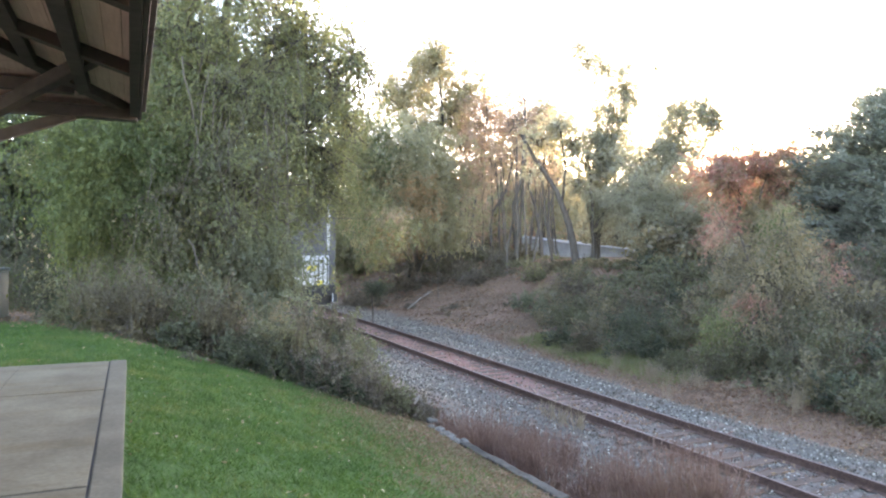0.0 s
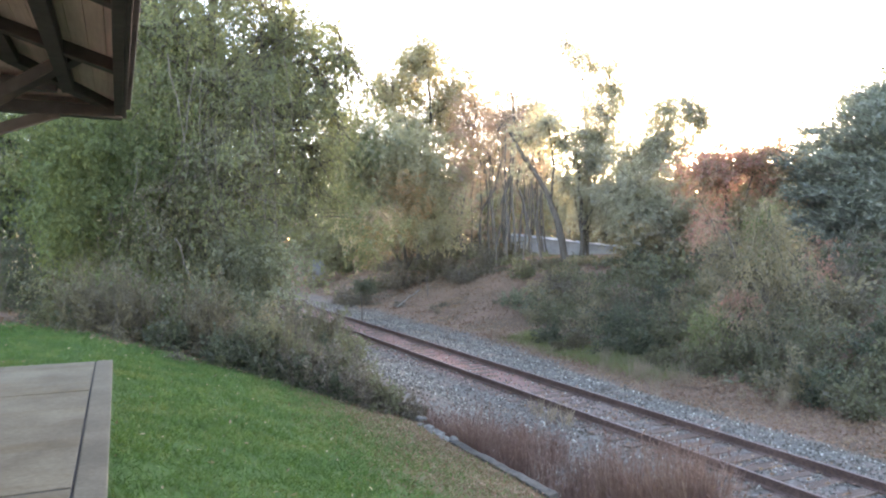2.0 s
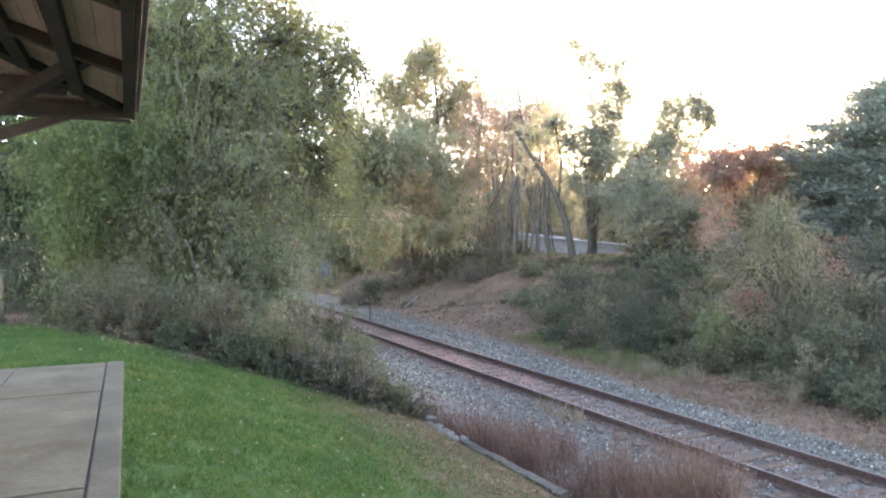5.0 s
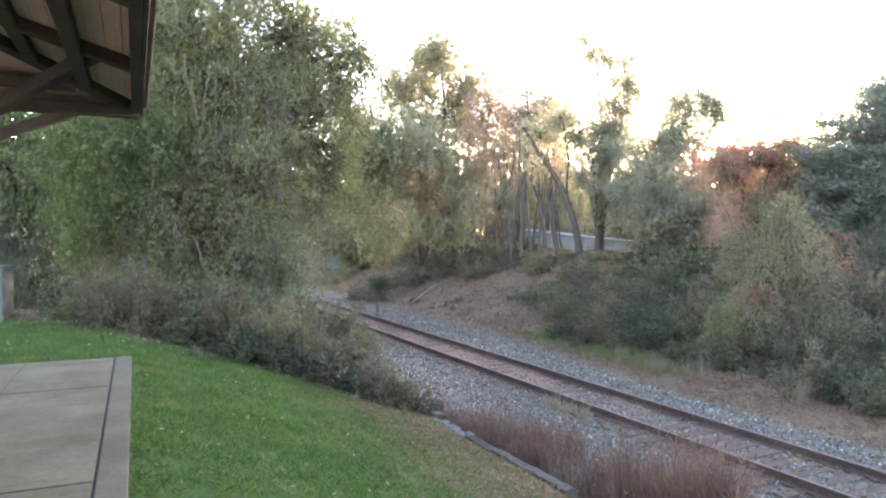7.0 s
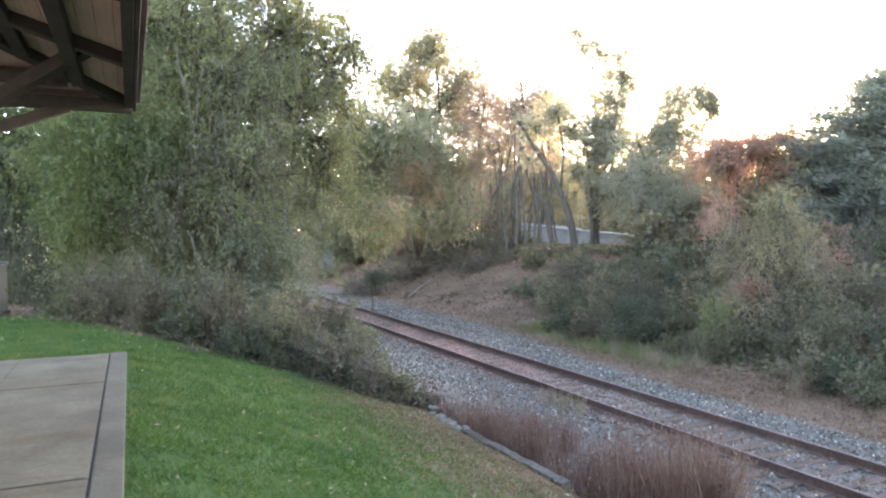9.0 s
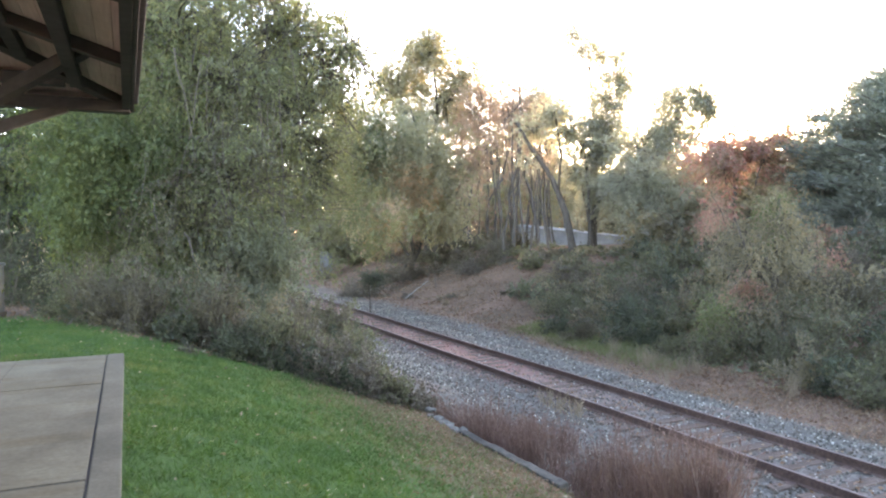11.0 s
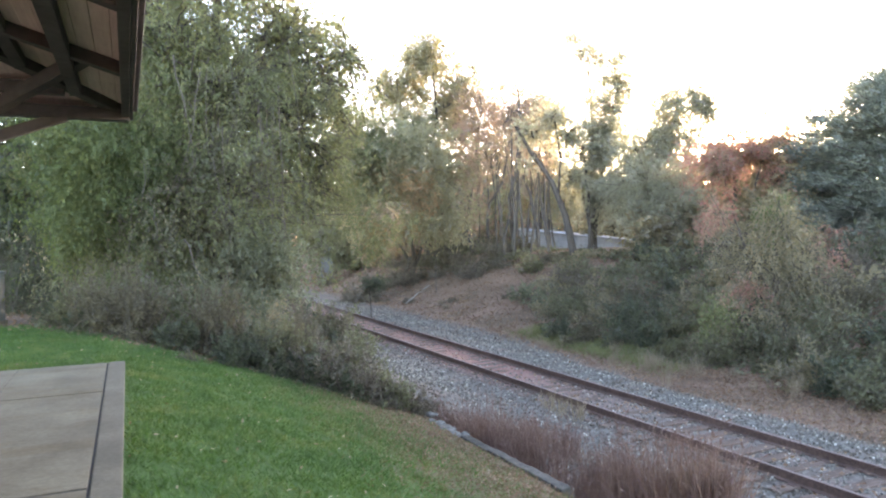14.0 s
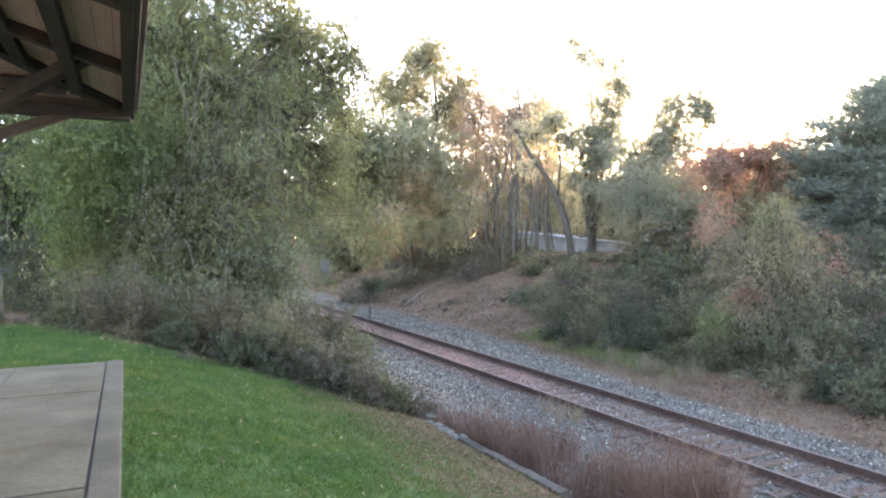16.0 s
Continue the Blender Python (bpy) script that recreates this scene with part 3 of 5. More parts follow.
def make_wagon():
    """The last wagon of a train that is leaving; its near end stands at its own y = 0."""
    car = thing("rail_wagon", Matrix(), "tall grey enclosed rail wagon with white end panel", "rail wagon")
    part("underframe", box(2.9, 24.4, 0.36, (0, 12.3, 1.02), None, 0.03), BLACK, car)
    body = box(3.0, 24.2, 4.65, (0, 12.4, 3.60), None, 0.06)
    part("body", body, WAGON_GREY, car)
    for k in range(24):
        for x in (-1.53, 1.53):
            part("side_rib", box(0.07, 0.08, 4.2, (x, 0.8 + k * 1.0, 3.4), None, 0.01), WAGON_GREY, car)
    part("roof", box(2.8, 24.3, 0.18, (0, 12.4, 5.98), None, 0.07), WAGON_GREY, car)
    for x in (-0.72, 0.72):
        part("end_door", box(1.36, 0.07, 3.0, (x, 0.27, 4.38), None, 0.02), WAGON_GREY, car)
    for x in (-1.47, 1.02):
        post = part("corner_post", box(0.17, 0.10, 2.7, (x, 0.24, 4.70), None, 0.015), WAGON_WHITE, car, "white corner post")
        for k in range(8):
            part("rung", box(0.17, 0.05, 0.03, (x, 0.16, 3.45 + k * 0.34), None, 0.005), BLACK, post)
    part("end_panel", box(1.60, 0.10, 1.72, (0.25, 0.22, 2.18), None, 0.02), WAGON_WHITE, car, "white end panel")
    for x in (0.42, 0.68, 0.96):
        part("stiffener", box(0.07, 0.07, 1.6, (x, 0.14, 2.16), None, 0.01), WAGON_GREY, car)
    part("end_sill", box(1.70, 0.12, 0.08, (0.25, 0.2, 3.10), None, 0.01), WAGON_GREY, car)
    # flat black bars on the panel stand in for its shaded gaps
    for x, z, w, h in ((-0.32, 1.98, 0.34, 0.05), (0.1, 1.86, 0.62, 0.05), (-0.2, 1.60, 0.05, 0.5), (0.22, 1.60, 0.05, 0.5), (0.0, 2.72, 1.1, 0.04), (0.1, 2.55, 0.9, 0.03)):
        part("recess_shade_bar", box(w, 0.03, h, (x, 0.158, z), None, 0.004), BLACK, car)
    part("placard", box(0.55, 0.03, 0.28, (0.0, 0.13, 2.3), None, 0.005), WAGON_YELLOW, car, "yellow placard")
    part("placard", box(0.3, 0.03, 0.32, (0.5, 0.13, 1.42), None, 0.005), WAGON_YELLOW, car, "yellow placard")
    part("handbrake_box", box(0.42, 0.2, 0.4, (-0.80, 0.08, 1.6), None, 0.03), WAGON_WHITE, car)
    part("coupler", box(0.32, 0.8, 0.34, (0, -0.15, 0.86), None, 0.06), BLACK, car)
    part("buffer_beam", box(2.95, 0.30, 0.62, (0, 0.25, 0.98), None, 0.03), BLACK, car)
    for x in (-1.38, 1.38):
        step = part("step", box(0.34, 0.22, 0.5, (x, 0.22, 0.55), None, 0.02), BLACK, car)
        part("step_edge", box(0.05, 0.04, 0.52, (x - 0.1, 0.10, 0.56), None, 0.008), WAGON_WHITE, step, "white step edge")
    part("brake_gear", box(2.45, 0.5, 0.78, (0.05, 0.75, 0.52), None, 0.05), BLACK, car)
    for y in (2.6, 21.6):
        bogie = part("bogie", box(2.3, 2.6, 0.34, (0, y, 0.60), None, 0.06), BLACK, car)
        for yy in (y - 0.88, y + 0.88):
            for x in (-0.7525, 0.7525):
                bm = bmesh.new()
                turn = Matrix.Translation((x, yy, 0.46)) @ Matrix.Rotation(radians(90), 4, "Y")
                bmesh.ops.create_cone(bm, cap_ends=True, segments=28, radius1=0.455, radius2=0.455, depth=0.13, matrix=turn)
                bmesh.ops.create_cone(bm, cap_ends=True, segments=20, radius1=0.12, radius2=0.10, depth=0.24, matrix=turn)
                part("wheel", bm, RUST, bogie)
    return car


make_platform()
make_canopy()
make_unseen_wall()
make_wall()
make_rubble()
make_cabinet()
make_track()
make_ballast()
wagon = make_wagon()

# ---- plants ----


def grow(name, base, stems, lobes, leaf, material, label, category="tree", bark=BARK, trunk_r=0.2, seed=1, droop=0.4, gap=0.0,
         wide=0.5, group="", limbs=True, hollow=2.2, twig=0.5, accents=(), vines=(), clump=1, clump_r=0.3, crook=1.0):
    """A tree: crooked stems, limbs into each lobe of the crown, sprays of leaves along drooping twigs.
    stems: the top, or a list of places that a bent stem passes, and the radius. lobes: centre, radii, number of leaves. clump: twigs that share one spray. accents: more lobes with a material of their own, as parts. vines: start, length and spread of bundles of bare hanging strands."""
    rng = np.random.default_rng(seed)
    base = np.array([base[0], base[1], ground_z(base[0], base[1]) - 0.15])
    ob = thing(name, Matrix.Translation(base), label, category, group)
    thick, thin, strands = [], [], []
    tops = []
    for top, r in stems:
        if isinstance(top, list):
            way = np.array(top) - base
            line = np.stack([np.interp(np.linspace(0, len(way) - 1, 9), np.arange(len(way)), way[:, i]) for i in range(3)], -1)
            line[1:] += rng.normal(size=(8, 3)) * r * 0.3
            if way[0, 2] < 1.5:
                line[0, 2] = 0
            thick.append((line, np.linspace(r * 1.25, r * 0.4, 9)))
            tops.append(line)
            continue
        line = wander((0, 0, 0), np.array(top) - base, 9, 0.06 * crook * np.linalg.norm(np.array(top) - base) / 9 * 2.2, rng)
        line[0] = rng.normal(size=3) * (0.25 * (len(stems) > 1)) * np.array([1, 1, 0])
        thick.append((line, np.linspace(r * 1.25, r * 0.25, 9)))
        tops.append(line)
    groups = {}
    for lob in [(*l, material) for l in lobes] + list(accents):
        c, rad, count, m = lob
        c, rad = np.array(c) - base, np.array(rad, float)
        if limbs and tops:
            line = min(tops, key=lambda l: np.min(np.linalg.norm(l - c, axis=1)))
            k = int(np.argmin(np.linalg.norm(line - c, axis=1) + 0.6 * np.maximum(0, line[:, 2] - c[2] + rad[2] * 0.4)))
            k = min(max(2, k), 7)
            thick.append((wander(line[k], c + rad * rng.normal(size=3) * 0.15, 7, 0.06 * rad.mean(), rng, 0.1), np.linspace(trunk_r * 0.45, trunk_r * 0.12, 7) * min(1.0, (count / 5000) ** 0.5 + 0.12) * (1.0 if m is material else 0.35)))
        share = clump if count > 800 else 1
        n_twig = max(3, count // (11 * share))
        u = unit(rng.normal(size=(n_twig * 2, 3)))
        u *= (rng.random((n_twig * 2, 1)) ** (1 / hollow)) * (1 + 0.22 * rng.normal(size=(n_twig * 2, 1)))
        u *= 1 + 0.55 * np.array([noise.noise(Vector(v * 1.9 + c)) for v in u])[:, None]
        pts = c + u * rad
        if gap and count > 400:
            f = np.array([noise.noise(Vector(p * 0.9 / max(0.6, rad.mean() * 0.45) + 7 * seed)) for p in pts])
            pts, u = pts[f > gap - 0.35], u[f > gap - 0.35]
        pts, u = np.repeat(pts[:n_twig], share, 0), np.repeat(u[:n_twig], share, 0)
        if share > 1:
            spread = clump_r * np.minimum(1.0, rad / 0.8) * np.repeat(rng.uniform(0.5, 1.3, (len(pts) // share, 1)), share, 0)
            pts = pts + rng.normal(size=pts.shape) * spread * np.array([1, 1, 0.6])
        n_twig = len(pts)
        way = unit(u * 0.8 + rng.normal(size=(n_twig, 3)) * 0.45 + np.array([0, 0, -droop]))
        length = twig * rng.uniform(0.6, 1.4, n_twig)
        if limbs and m is material:
            for i in rng.choice(n_twig, min(n_twig, 30 + n_twig // 14), replace=False):
                a = c + (pts[i] - c) * rng.uniform(0.05, 0.35)
                thin.append((wander(a, pts[i] + way[i] * length[i], 5, 0.05 * rad.mean(), rng), np.linspace(trunk_r * 0.12 + 0.006, 0.004, 5)))
        per = 11
        t = rng.random((n_twig, per, 1))
        p = pts[:, None] + way[:, None] * length[:, None, None] * t + rng.normal(size=(n_twig, per, 3)) * twig * 0.09
        p[..., 2] -= droop * 0.35 * (length[:, None] * t[..., 0] ** 2)
        w = unit(way[:, None] * 0.5 + rng.normal(size=(n_twig, per, 3)) * 0.6 + np.array([0, 0, -droop]))
        groups.setdefault(m, []).append((p.reshape(-1, 3), w.reshape(-1, 3)))
    for start, length, spread in vines:
        for i in range(11):
            a = np.array(start) - base + rng.normal(size=3) * np.array([spread, spread * 0.6, spread * 0.4])
            e = a + np.array([rng.normal() * 0.25, rng.normal() * 0.2, -length * rng.uniform(0.5, 1.2)])
            e[2] = max(e[2], 0.3)
            strands.append((wander(a, e, 7, 0.05, rng), np.linspace(0.014, 0.005, 7) * rng.uniform(0.4, 1.3)))
    V, F = tubes(thick, 7)
    if thin:
        V2, F2 = tubes(thin, 3)
        F = np.concatenate([F, F2 + len(V)])
        V = np.concatenate([V, V2])
    part("trunk", from_arrays("trunk", V, [F], bark, True), bark, ob)
    if strands:
        V, F = tubes(strands, 3)
        tagged(part("hanging_vine", from_arrays("hanging_vine", V, [F], VINEWOOD, True), VINEWOOD, ob, "bare grey hanging vine strands"), kind="stuff")
    for m, sets in groups.items():
        P, W = np.concatenate([a for a, _ in sets]), np.concatenate([b for _, b in sets])
        v, f = cards(P, W, leaf * rng.uniform(0.6, 1.35, len(P)), wide, rng, base[1] > 35)
        part("crown", from_arrays("crown", v, [f], m), m, ob)
    return ob


def bush(x, y, r, h, count, leaf, material, label, seed, name="shrub", wide=0.5, stem_mat=STEM, group="", upright=0.3, lift=0.0, depth_r=None):
    """A shrub: a fan of thin stems from the ground, leaves along their upper parts."""
    rng = np.random.default_rng(seed)
    z = ground_z(x, y) - 0.05 + lift
    ob = thing(name, Matrix.Translation((x, y, z)), label, "shrub", group)
    k = max(30, count // 60)
    u = unit(rng.normal(size=(k, 3)))
    u[:, 2] = abs(u[:, 2])
    u *= rng.random((k, 1)) ** 0.4
    lump = np.array([noise.noise(Vector(v * 1.8 + seed)) for v in u])
    tips = u * np.array([r, depth_r or r, h]) * (1 + 0.45 * lump[:, None])
    roots = rng.normal(size=(k, 3)) * np.array([r * 0.3, r * 0.3, 0])
    runs = [(wander(a, b, 5, 0.035 * r, rng, 0.06), np.linspace(0.012, 0.003, 5)) for a, b in zip(roots, tips)]
    V, F = tubes(runs, 3)
    part("stem_fan", from_arrays("stem_fan", V, [F], stem_mat, True), stem_mat, ob)
    per = count // k
    t = rng.random((k, per, 1)) ** 0.4
    p = roots[:, None] * (1 - t) + tips[:, None] * t + rng.normal(size=(k, per, 3)) * rng.uniform(0.04, 0.1, (k, 1, 1)) * min(r, h)
    p[..., 2] = abs(p[..., 2])
    w = unit(unit(tips)[:, None] * 0.6 + rng.normal(size=(k, per, 3)) * 0.7 + np.array([0, 0, upright]))
    v, f = cards(p.reshape(-1, 3), w.reshape(-1, 3), leaf * rng.uniform(0.5, 1.4, k * per), wide, rng)
    part("foliage", from_arrays("foliage", v, [f], material), material, ob)
    return ob


def tuft(x, y, r, h, count, material, label, seed, name="dry_grass_clump", group="", lean=0.25, wide=0.012):
    """A clump of upright stalks with seed heads."""
    rng = np.random.default_rng(seed)
    z = ground_z(x, y) - 0.03
    ob = thing(name, Matrix.Translation((x, y, z)), label, "grass", group)
    a, q = rng.uniform(0, 2 * np.pi, count), np.sqrt(rng.random(count)) * r
    root = np.stack([np.cos(a) * q, np.sin(a) * q, np.zeros(count)], -1)
    root[:, 2] = [ground_z(x + p[0], y + p[1]) - z for p in root]
    w = unit(np.stack([rng.normal(size=count) * lean, rng.normal(size=count) * lean, np.ones(count)], -1) + root * np.array([0.3, 0.3, 0]))
    size = h * rng.uniform(0.45, 1.15, count)
    v, f = cards(root, w, size, wide / h, rng)
    v0, f0 = v, f
    k = count * 2
    i = rng.integers(0, count, k)
    pos = root[i] + w[i] * (size[i] * rng.uniform(0.55, 1.0, k))[:, None]
    v, f = cards(pos, unit(w[i] + rng.normal(size=(k, 3)) * 0.5), rng.uniform(0.03, 0.09, k), 0.25, rng)
    part("stalk_tuft", from_arrays("stalk_tuft", np.concatenate([v0, v]), [np.concatenate([f0, f + len(v0)])], material), material, ob)
    return ob


def strew(name, n, s_range, d_range, size, material, label, category, seed, keep, upright, wide, lift=0.0, power=1.0):
    """Uncountable small blades or leaves over a stretch of ground."""
    rng = np.random.default_rng(seed)
    s = s_range[0] + (s_range[1] - s_range[0]) * rng.random(n) ** power
    d = rng.uniform(*d_range, n)
    ok = keep(s, d, rng)
    s, d = s[ok], d[ok]
    n = len(s)
    x, y = on(s, d)
    p = np.stack([x, y, height(s, d) + lift], -1)
    w = unit(rng.normal(size=(n, 3)) * np.array([1, 1, 0.15]) + np.array([0, 0, upright]))
    length = rng.uniform(*size, n)
    if upright > 0.4:
        side = unit(np.cross(w, rng.normal(size=(n, 3)))) * (length * wide * 0.5)[:, None]
        v = np.stack([p - side, p + side, p + w * length[:, None]], 1).reshape(-1, 3)
        f = np.arange(n * 3).reshape(n, 3)
    else:
        v, f = cards(p, w, length, wide, rng)
    return tagged(new(name, from_arrays(name, v, [f], material)), label, category, kind="stuff")


def tussock(s, d):
    """Uneven thickness of the turf."""
    a = np.sin(5.1 * s + 2.3 * np.sin(3.7 * d)) * np.sin(6.3 * d + 1.9 * np.sin(4.1 * s))
    b = np.sin(13.0 * s + 3.0 * np.sin(9.0 * d)) * np.sin(15.0 * d + 2.0 * np.sin(11.0 * s))
    c = np.sin(1.3 * s + 1.1 * d) * np.sin(1.7 * d - 0.6 * s)
    return np.clip(0.62 + 0.28 * a + 0.28 * b + 0.18 * c, 0.12, 1)


def off_platform(s, d):
    x, y = on(s, d)
    q = x * math.cos(P_TURN) + y * math.sin(P_TURN)
    p = -x * math.sin(P_TURN) + y * math.cos(P_TURN)
    return ~((q < -0.03) & (p < 10.08))
# ---- the vine-hung tree beside the lawn ----
grow("vine_hung_tree", (-5.20, 16.50), [((-5.04, 17.50, 11.55), 0.22), ((-6.10, 16.50, 8.98), 0.13), ((-3.58, 18.00, 9.15), 0.12), ((-6.90, 15.80, 6.20), 0.10), ([(-5.6, 15.9, 1.9), (-5.5, 15.8, 4.2), (-5.75, 15.7, 6.4), (-5.4, 15.9, 8.6)], 0.04), ([(-5.0, 15.8, 1.9), (-5.1, 15.6, 4.0), (-4.85, 15.6, 6.6)], 0.035)],
     [((-5.19, 17.00, 7.48), (2.2, 2.0, 2.2), 29768), ((-5.22, 16.20, 5.07), (2.0, 1.7, 1.8), 20837),
      ((-3.74, 18.00, 6.66), (1.4, 1.4, 2.1), 14884), ((-5.18, 17.50, 10.70), (2.3, 2.0, 1.9), 19349), ((-3.87, 18.00, 9.01), (1.3, 1.4, 1.5), 10418),
      ((-6.24, 16.50, 8.71), (1.5, 1.5, 2.0), 16372), ((-4.59, 16.50, 2.93), (1.15, 1.1, 0.9), 4000),
      ((-2.93, 18.50, 8.25), (0.75, 0.9, 1.3), 3869), ((-2.29, 18.50, 8.88), (0.6, 0.8, 1.0), 2806), ((-2.61, 18.60, 7.21), (0.6, 0.8, 1.0), 2684), ((-3.39, 18.50, 5.69), (0.75, 1.0, 1.2), 5358)],
     0.088, GREEN, "large green broadleaf tree hung with vines", trunk_r=0.2, seed=2, droop=0.7, gap=0.32, twig=0.55, wide=0.42, clump=6, clump_r=0.26,
     accents=[((-1.93, 19.00, 4.65), (0.7, 0.8, 0.75), 1934, GOLDEN), ((-1.05, 20.00, 4.52), (0.75, 0.8, 0.5), 976, GOLDEN), ((-1.33, 19.80, 4.81), (0.4, 0.4, 0.4), 512, AUTUMN), ((-1.72, 19.30, 3.95), (0.3, 0.3, 0.5), 512, GOLDEN), ((-4.2, 15.9, 3.0), (0.9, 0.7, 0.9), 4200, IVY), ((-2.90, 18.30, 5.82), (0.7, 0.7, 0.75), 2083, GOLDEN), ((-2.63, 18.00, 3.16), (0.08, 0.08, 0.25), 45, GOLDEN), ((-1.90, 19.00, 3.56), (0.22, 0.2, 0.4), 195, GOLDEN),
              ((-7.41, 15.00, 5.35), (1.7, 1.3, 1.3), 16372, LUSH), ((-7.93, 15.30, 6.19), (1.5, 1.0, 0.8), 6344, LUSH), ((-8.88, 15.00, 5.71), (0.5, 0.5, 0.4), 512, GOLDEN), ((-5.95, 14.70, 4.42), (0.3, 0.3, 0.45), 317, YELLOW), ((-5.42, 14.40, 3.05), (0.35, 0.3, 0.35), 512, LUSH), ((-6.75, 14.20, 3.06), (0.5, 0.4, 0.4), 976, LUSH), ((-5.14, 15.00, 4.86), (0.7, 0.5, 1.5), 1830, BROWN), ((-7.27, 14.50, 4.29), (0.8, 0.9, 1.0), 6832, LUSH), ((-6.30, 15.60, 6.04), (1.1, 0.9, 1.0), 7442, LUSH), ((-6.71, 16.50, 8.31), (1.0, 1.0, 1.9), 6344, LUSH),
              ((-6.57, 14.60, 3.46), (0.9, 0.6, 0.5), 1500, GOLDEN), ((-6.6, 14.8, 3.3), (1.0, 0.6, 0.6), 2400, LUSH), ((-4.40, 15.60, 3.62), (0.9, 0.6, 0.7), 4762, IVY), ((-8.19, 14.30, 3.76), (0.35, 0.3, 0.3), 20, LITTER),
              ((-5.08, 14.60, 3.37), (0.12, 0.1, 0.14), 40, YELLOW), ((-2.92, 19.0, 3.0), (0.16, 0.2, 0.34), 170, GOLDEN), ((-3.89, 16.40, 3.47), (0.5, 0.6, 0.9), 3572, IVY), ((-5.73, 15.40, 4.13), (1.5, 0.8, 1.3), 5368, SHRUB), ((-4.64, 15.60, 6.04), (1.0, 0.6, 1.2), 3904, SHRUB),
              ((-6.10, 14.60, 2.80), (1.6, 0.8, 0.7), 6832, IVY)],
     vines=[((-5.14, 15.60, 7.69), 4.0, 0.9), ((-5.57, 15.00, 5.59), 3.0, 0.8), ((-4.10, 16.00, 6.75), 4.0, 0.6), ((-6.70, 14.50, 4.35), 1.6, 0.7)])

# woods behind it, along the near side of the line
# DARKLEAF crowns are a dark backing, woodland shade put into their leaf colour
for k, (place, mid, rad, count, m) in enumerate([
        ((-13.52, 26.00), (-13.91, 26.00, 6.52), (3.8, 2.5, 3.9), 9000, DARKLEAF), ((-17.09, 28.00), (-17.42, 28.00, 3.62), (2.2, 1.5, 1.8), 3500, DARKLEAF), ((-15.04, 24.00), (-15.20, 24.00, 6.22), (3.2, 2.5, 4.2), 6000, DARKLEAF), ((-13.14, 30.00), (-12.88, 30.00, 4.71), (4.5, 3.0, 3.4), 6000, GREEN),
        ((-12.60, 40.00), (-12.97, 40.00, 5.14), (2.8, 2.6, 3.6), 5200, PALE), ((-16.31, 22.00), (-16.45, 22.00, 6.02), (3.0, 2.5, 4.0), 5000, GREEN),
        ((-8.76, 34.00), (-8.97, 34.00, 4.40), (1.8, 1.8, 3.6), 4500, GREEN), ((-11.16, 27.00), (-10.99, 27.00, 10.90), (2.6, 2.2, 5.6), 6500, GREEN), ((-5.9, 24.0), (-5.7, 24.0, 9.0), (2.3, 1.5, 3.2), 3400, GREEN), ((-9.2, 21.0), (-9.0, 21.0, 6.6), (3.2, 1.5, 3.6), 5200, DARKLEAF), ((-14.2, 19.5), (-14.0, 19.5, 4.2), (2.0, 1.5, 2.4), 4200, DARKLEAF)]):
    grow("woodland_tree", place, [((mid[0], mid[1], mid[2] + rad[2]), 0.2)], [(mid, rad, int(count * 1.2))], 0.28, m, "leafy woodland tree beside the railway line",
         group="trees behind the lawn", seed=40 + k, gap=0.05, trunk_r=0.18)

# ---- trees on the wooded rise beyond the line ----
grow("yellowing_tree", (-1.72, 50.00), [((-1.65, 46.00, 12.09), 0.13), ((-3.46, 45.00, 10.08), 0.10), ((0.60, 46.00, 10.22), 0.10)],
     [((-5.66, 45.00, 10.63), (1.6, 1.4, 2.2), 10250), ((-2.91, 45.00, 9.34), (2.48, 2.16, 2.59), 25000), ((-0.34, 46.00, 8.34), (2.48, 2.16, 2.81), 25000), ((-3.46, 45.00, 5.67), (2.59, 2.16, 1.84), 21250), ((0.23, 46.00, 5.14), (1.84, 1.73, 1.62), 16250), ((-5.30, 45.00, 8.61), (1.84, 1.62, 2.81), 15625)],
     0.155, YELLOW, "yellowing broadleaf tree on the wooded rise", seed=3, droop=0.6, gap=0.16, trunk_r=0.16, clump=3, clump_r=0.45,
     accents=[((-3.75, 44.00, 9.6), (2.0, 1.2, 1.5), 6500, GREEN), ((-5.3, 43.50, 9.0), (1.7, 1.2, 1.9), 6500, GREEN), ((-4.6, 43.5, 7.2), (1.8, 1.2, 1.4), 5000, GREEN), ((-2.3, 43.60, 7.1), (1.6, 0.9, 1.3), 2600, ORANGE), ((-1.2, 43.60, 6.2), (1.2, 0.9, 1.5), 1500, ORANGE), ((-3.06, 44.50, 4.56), (1.30, 1.08, 0.97), 3400, ORANGE), ((2.35, 47.00, 8.44), (1.40, 1.30, 3.24), 4047, AUTUMN)])
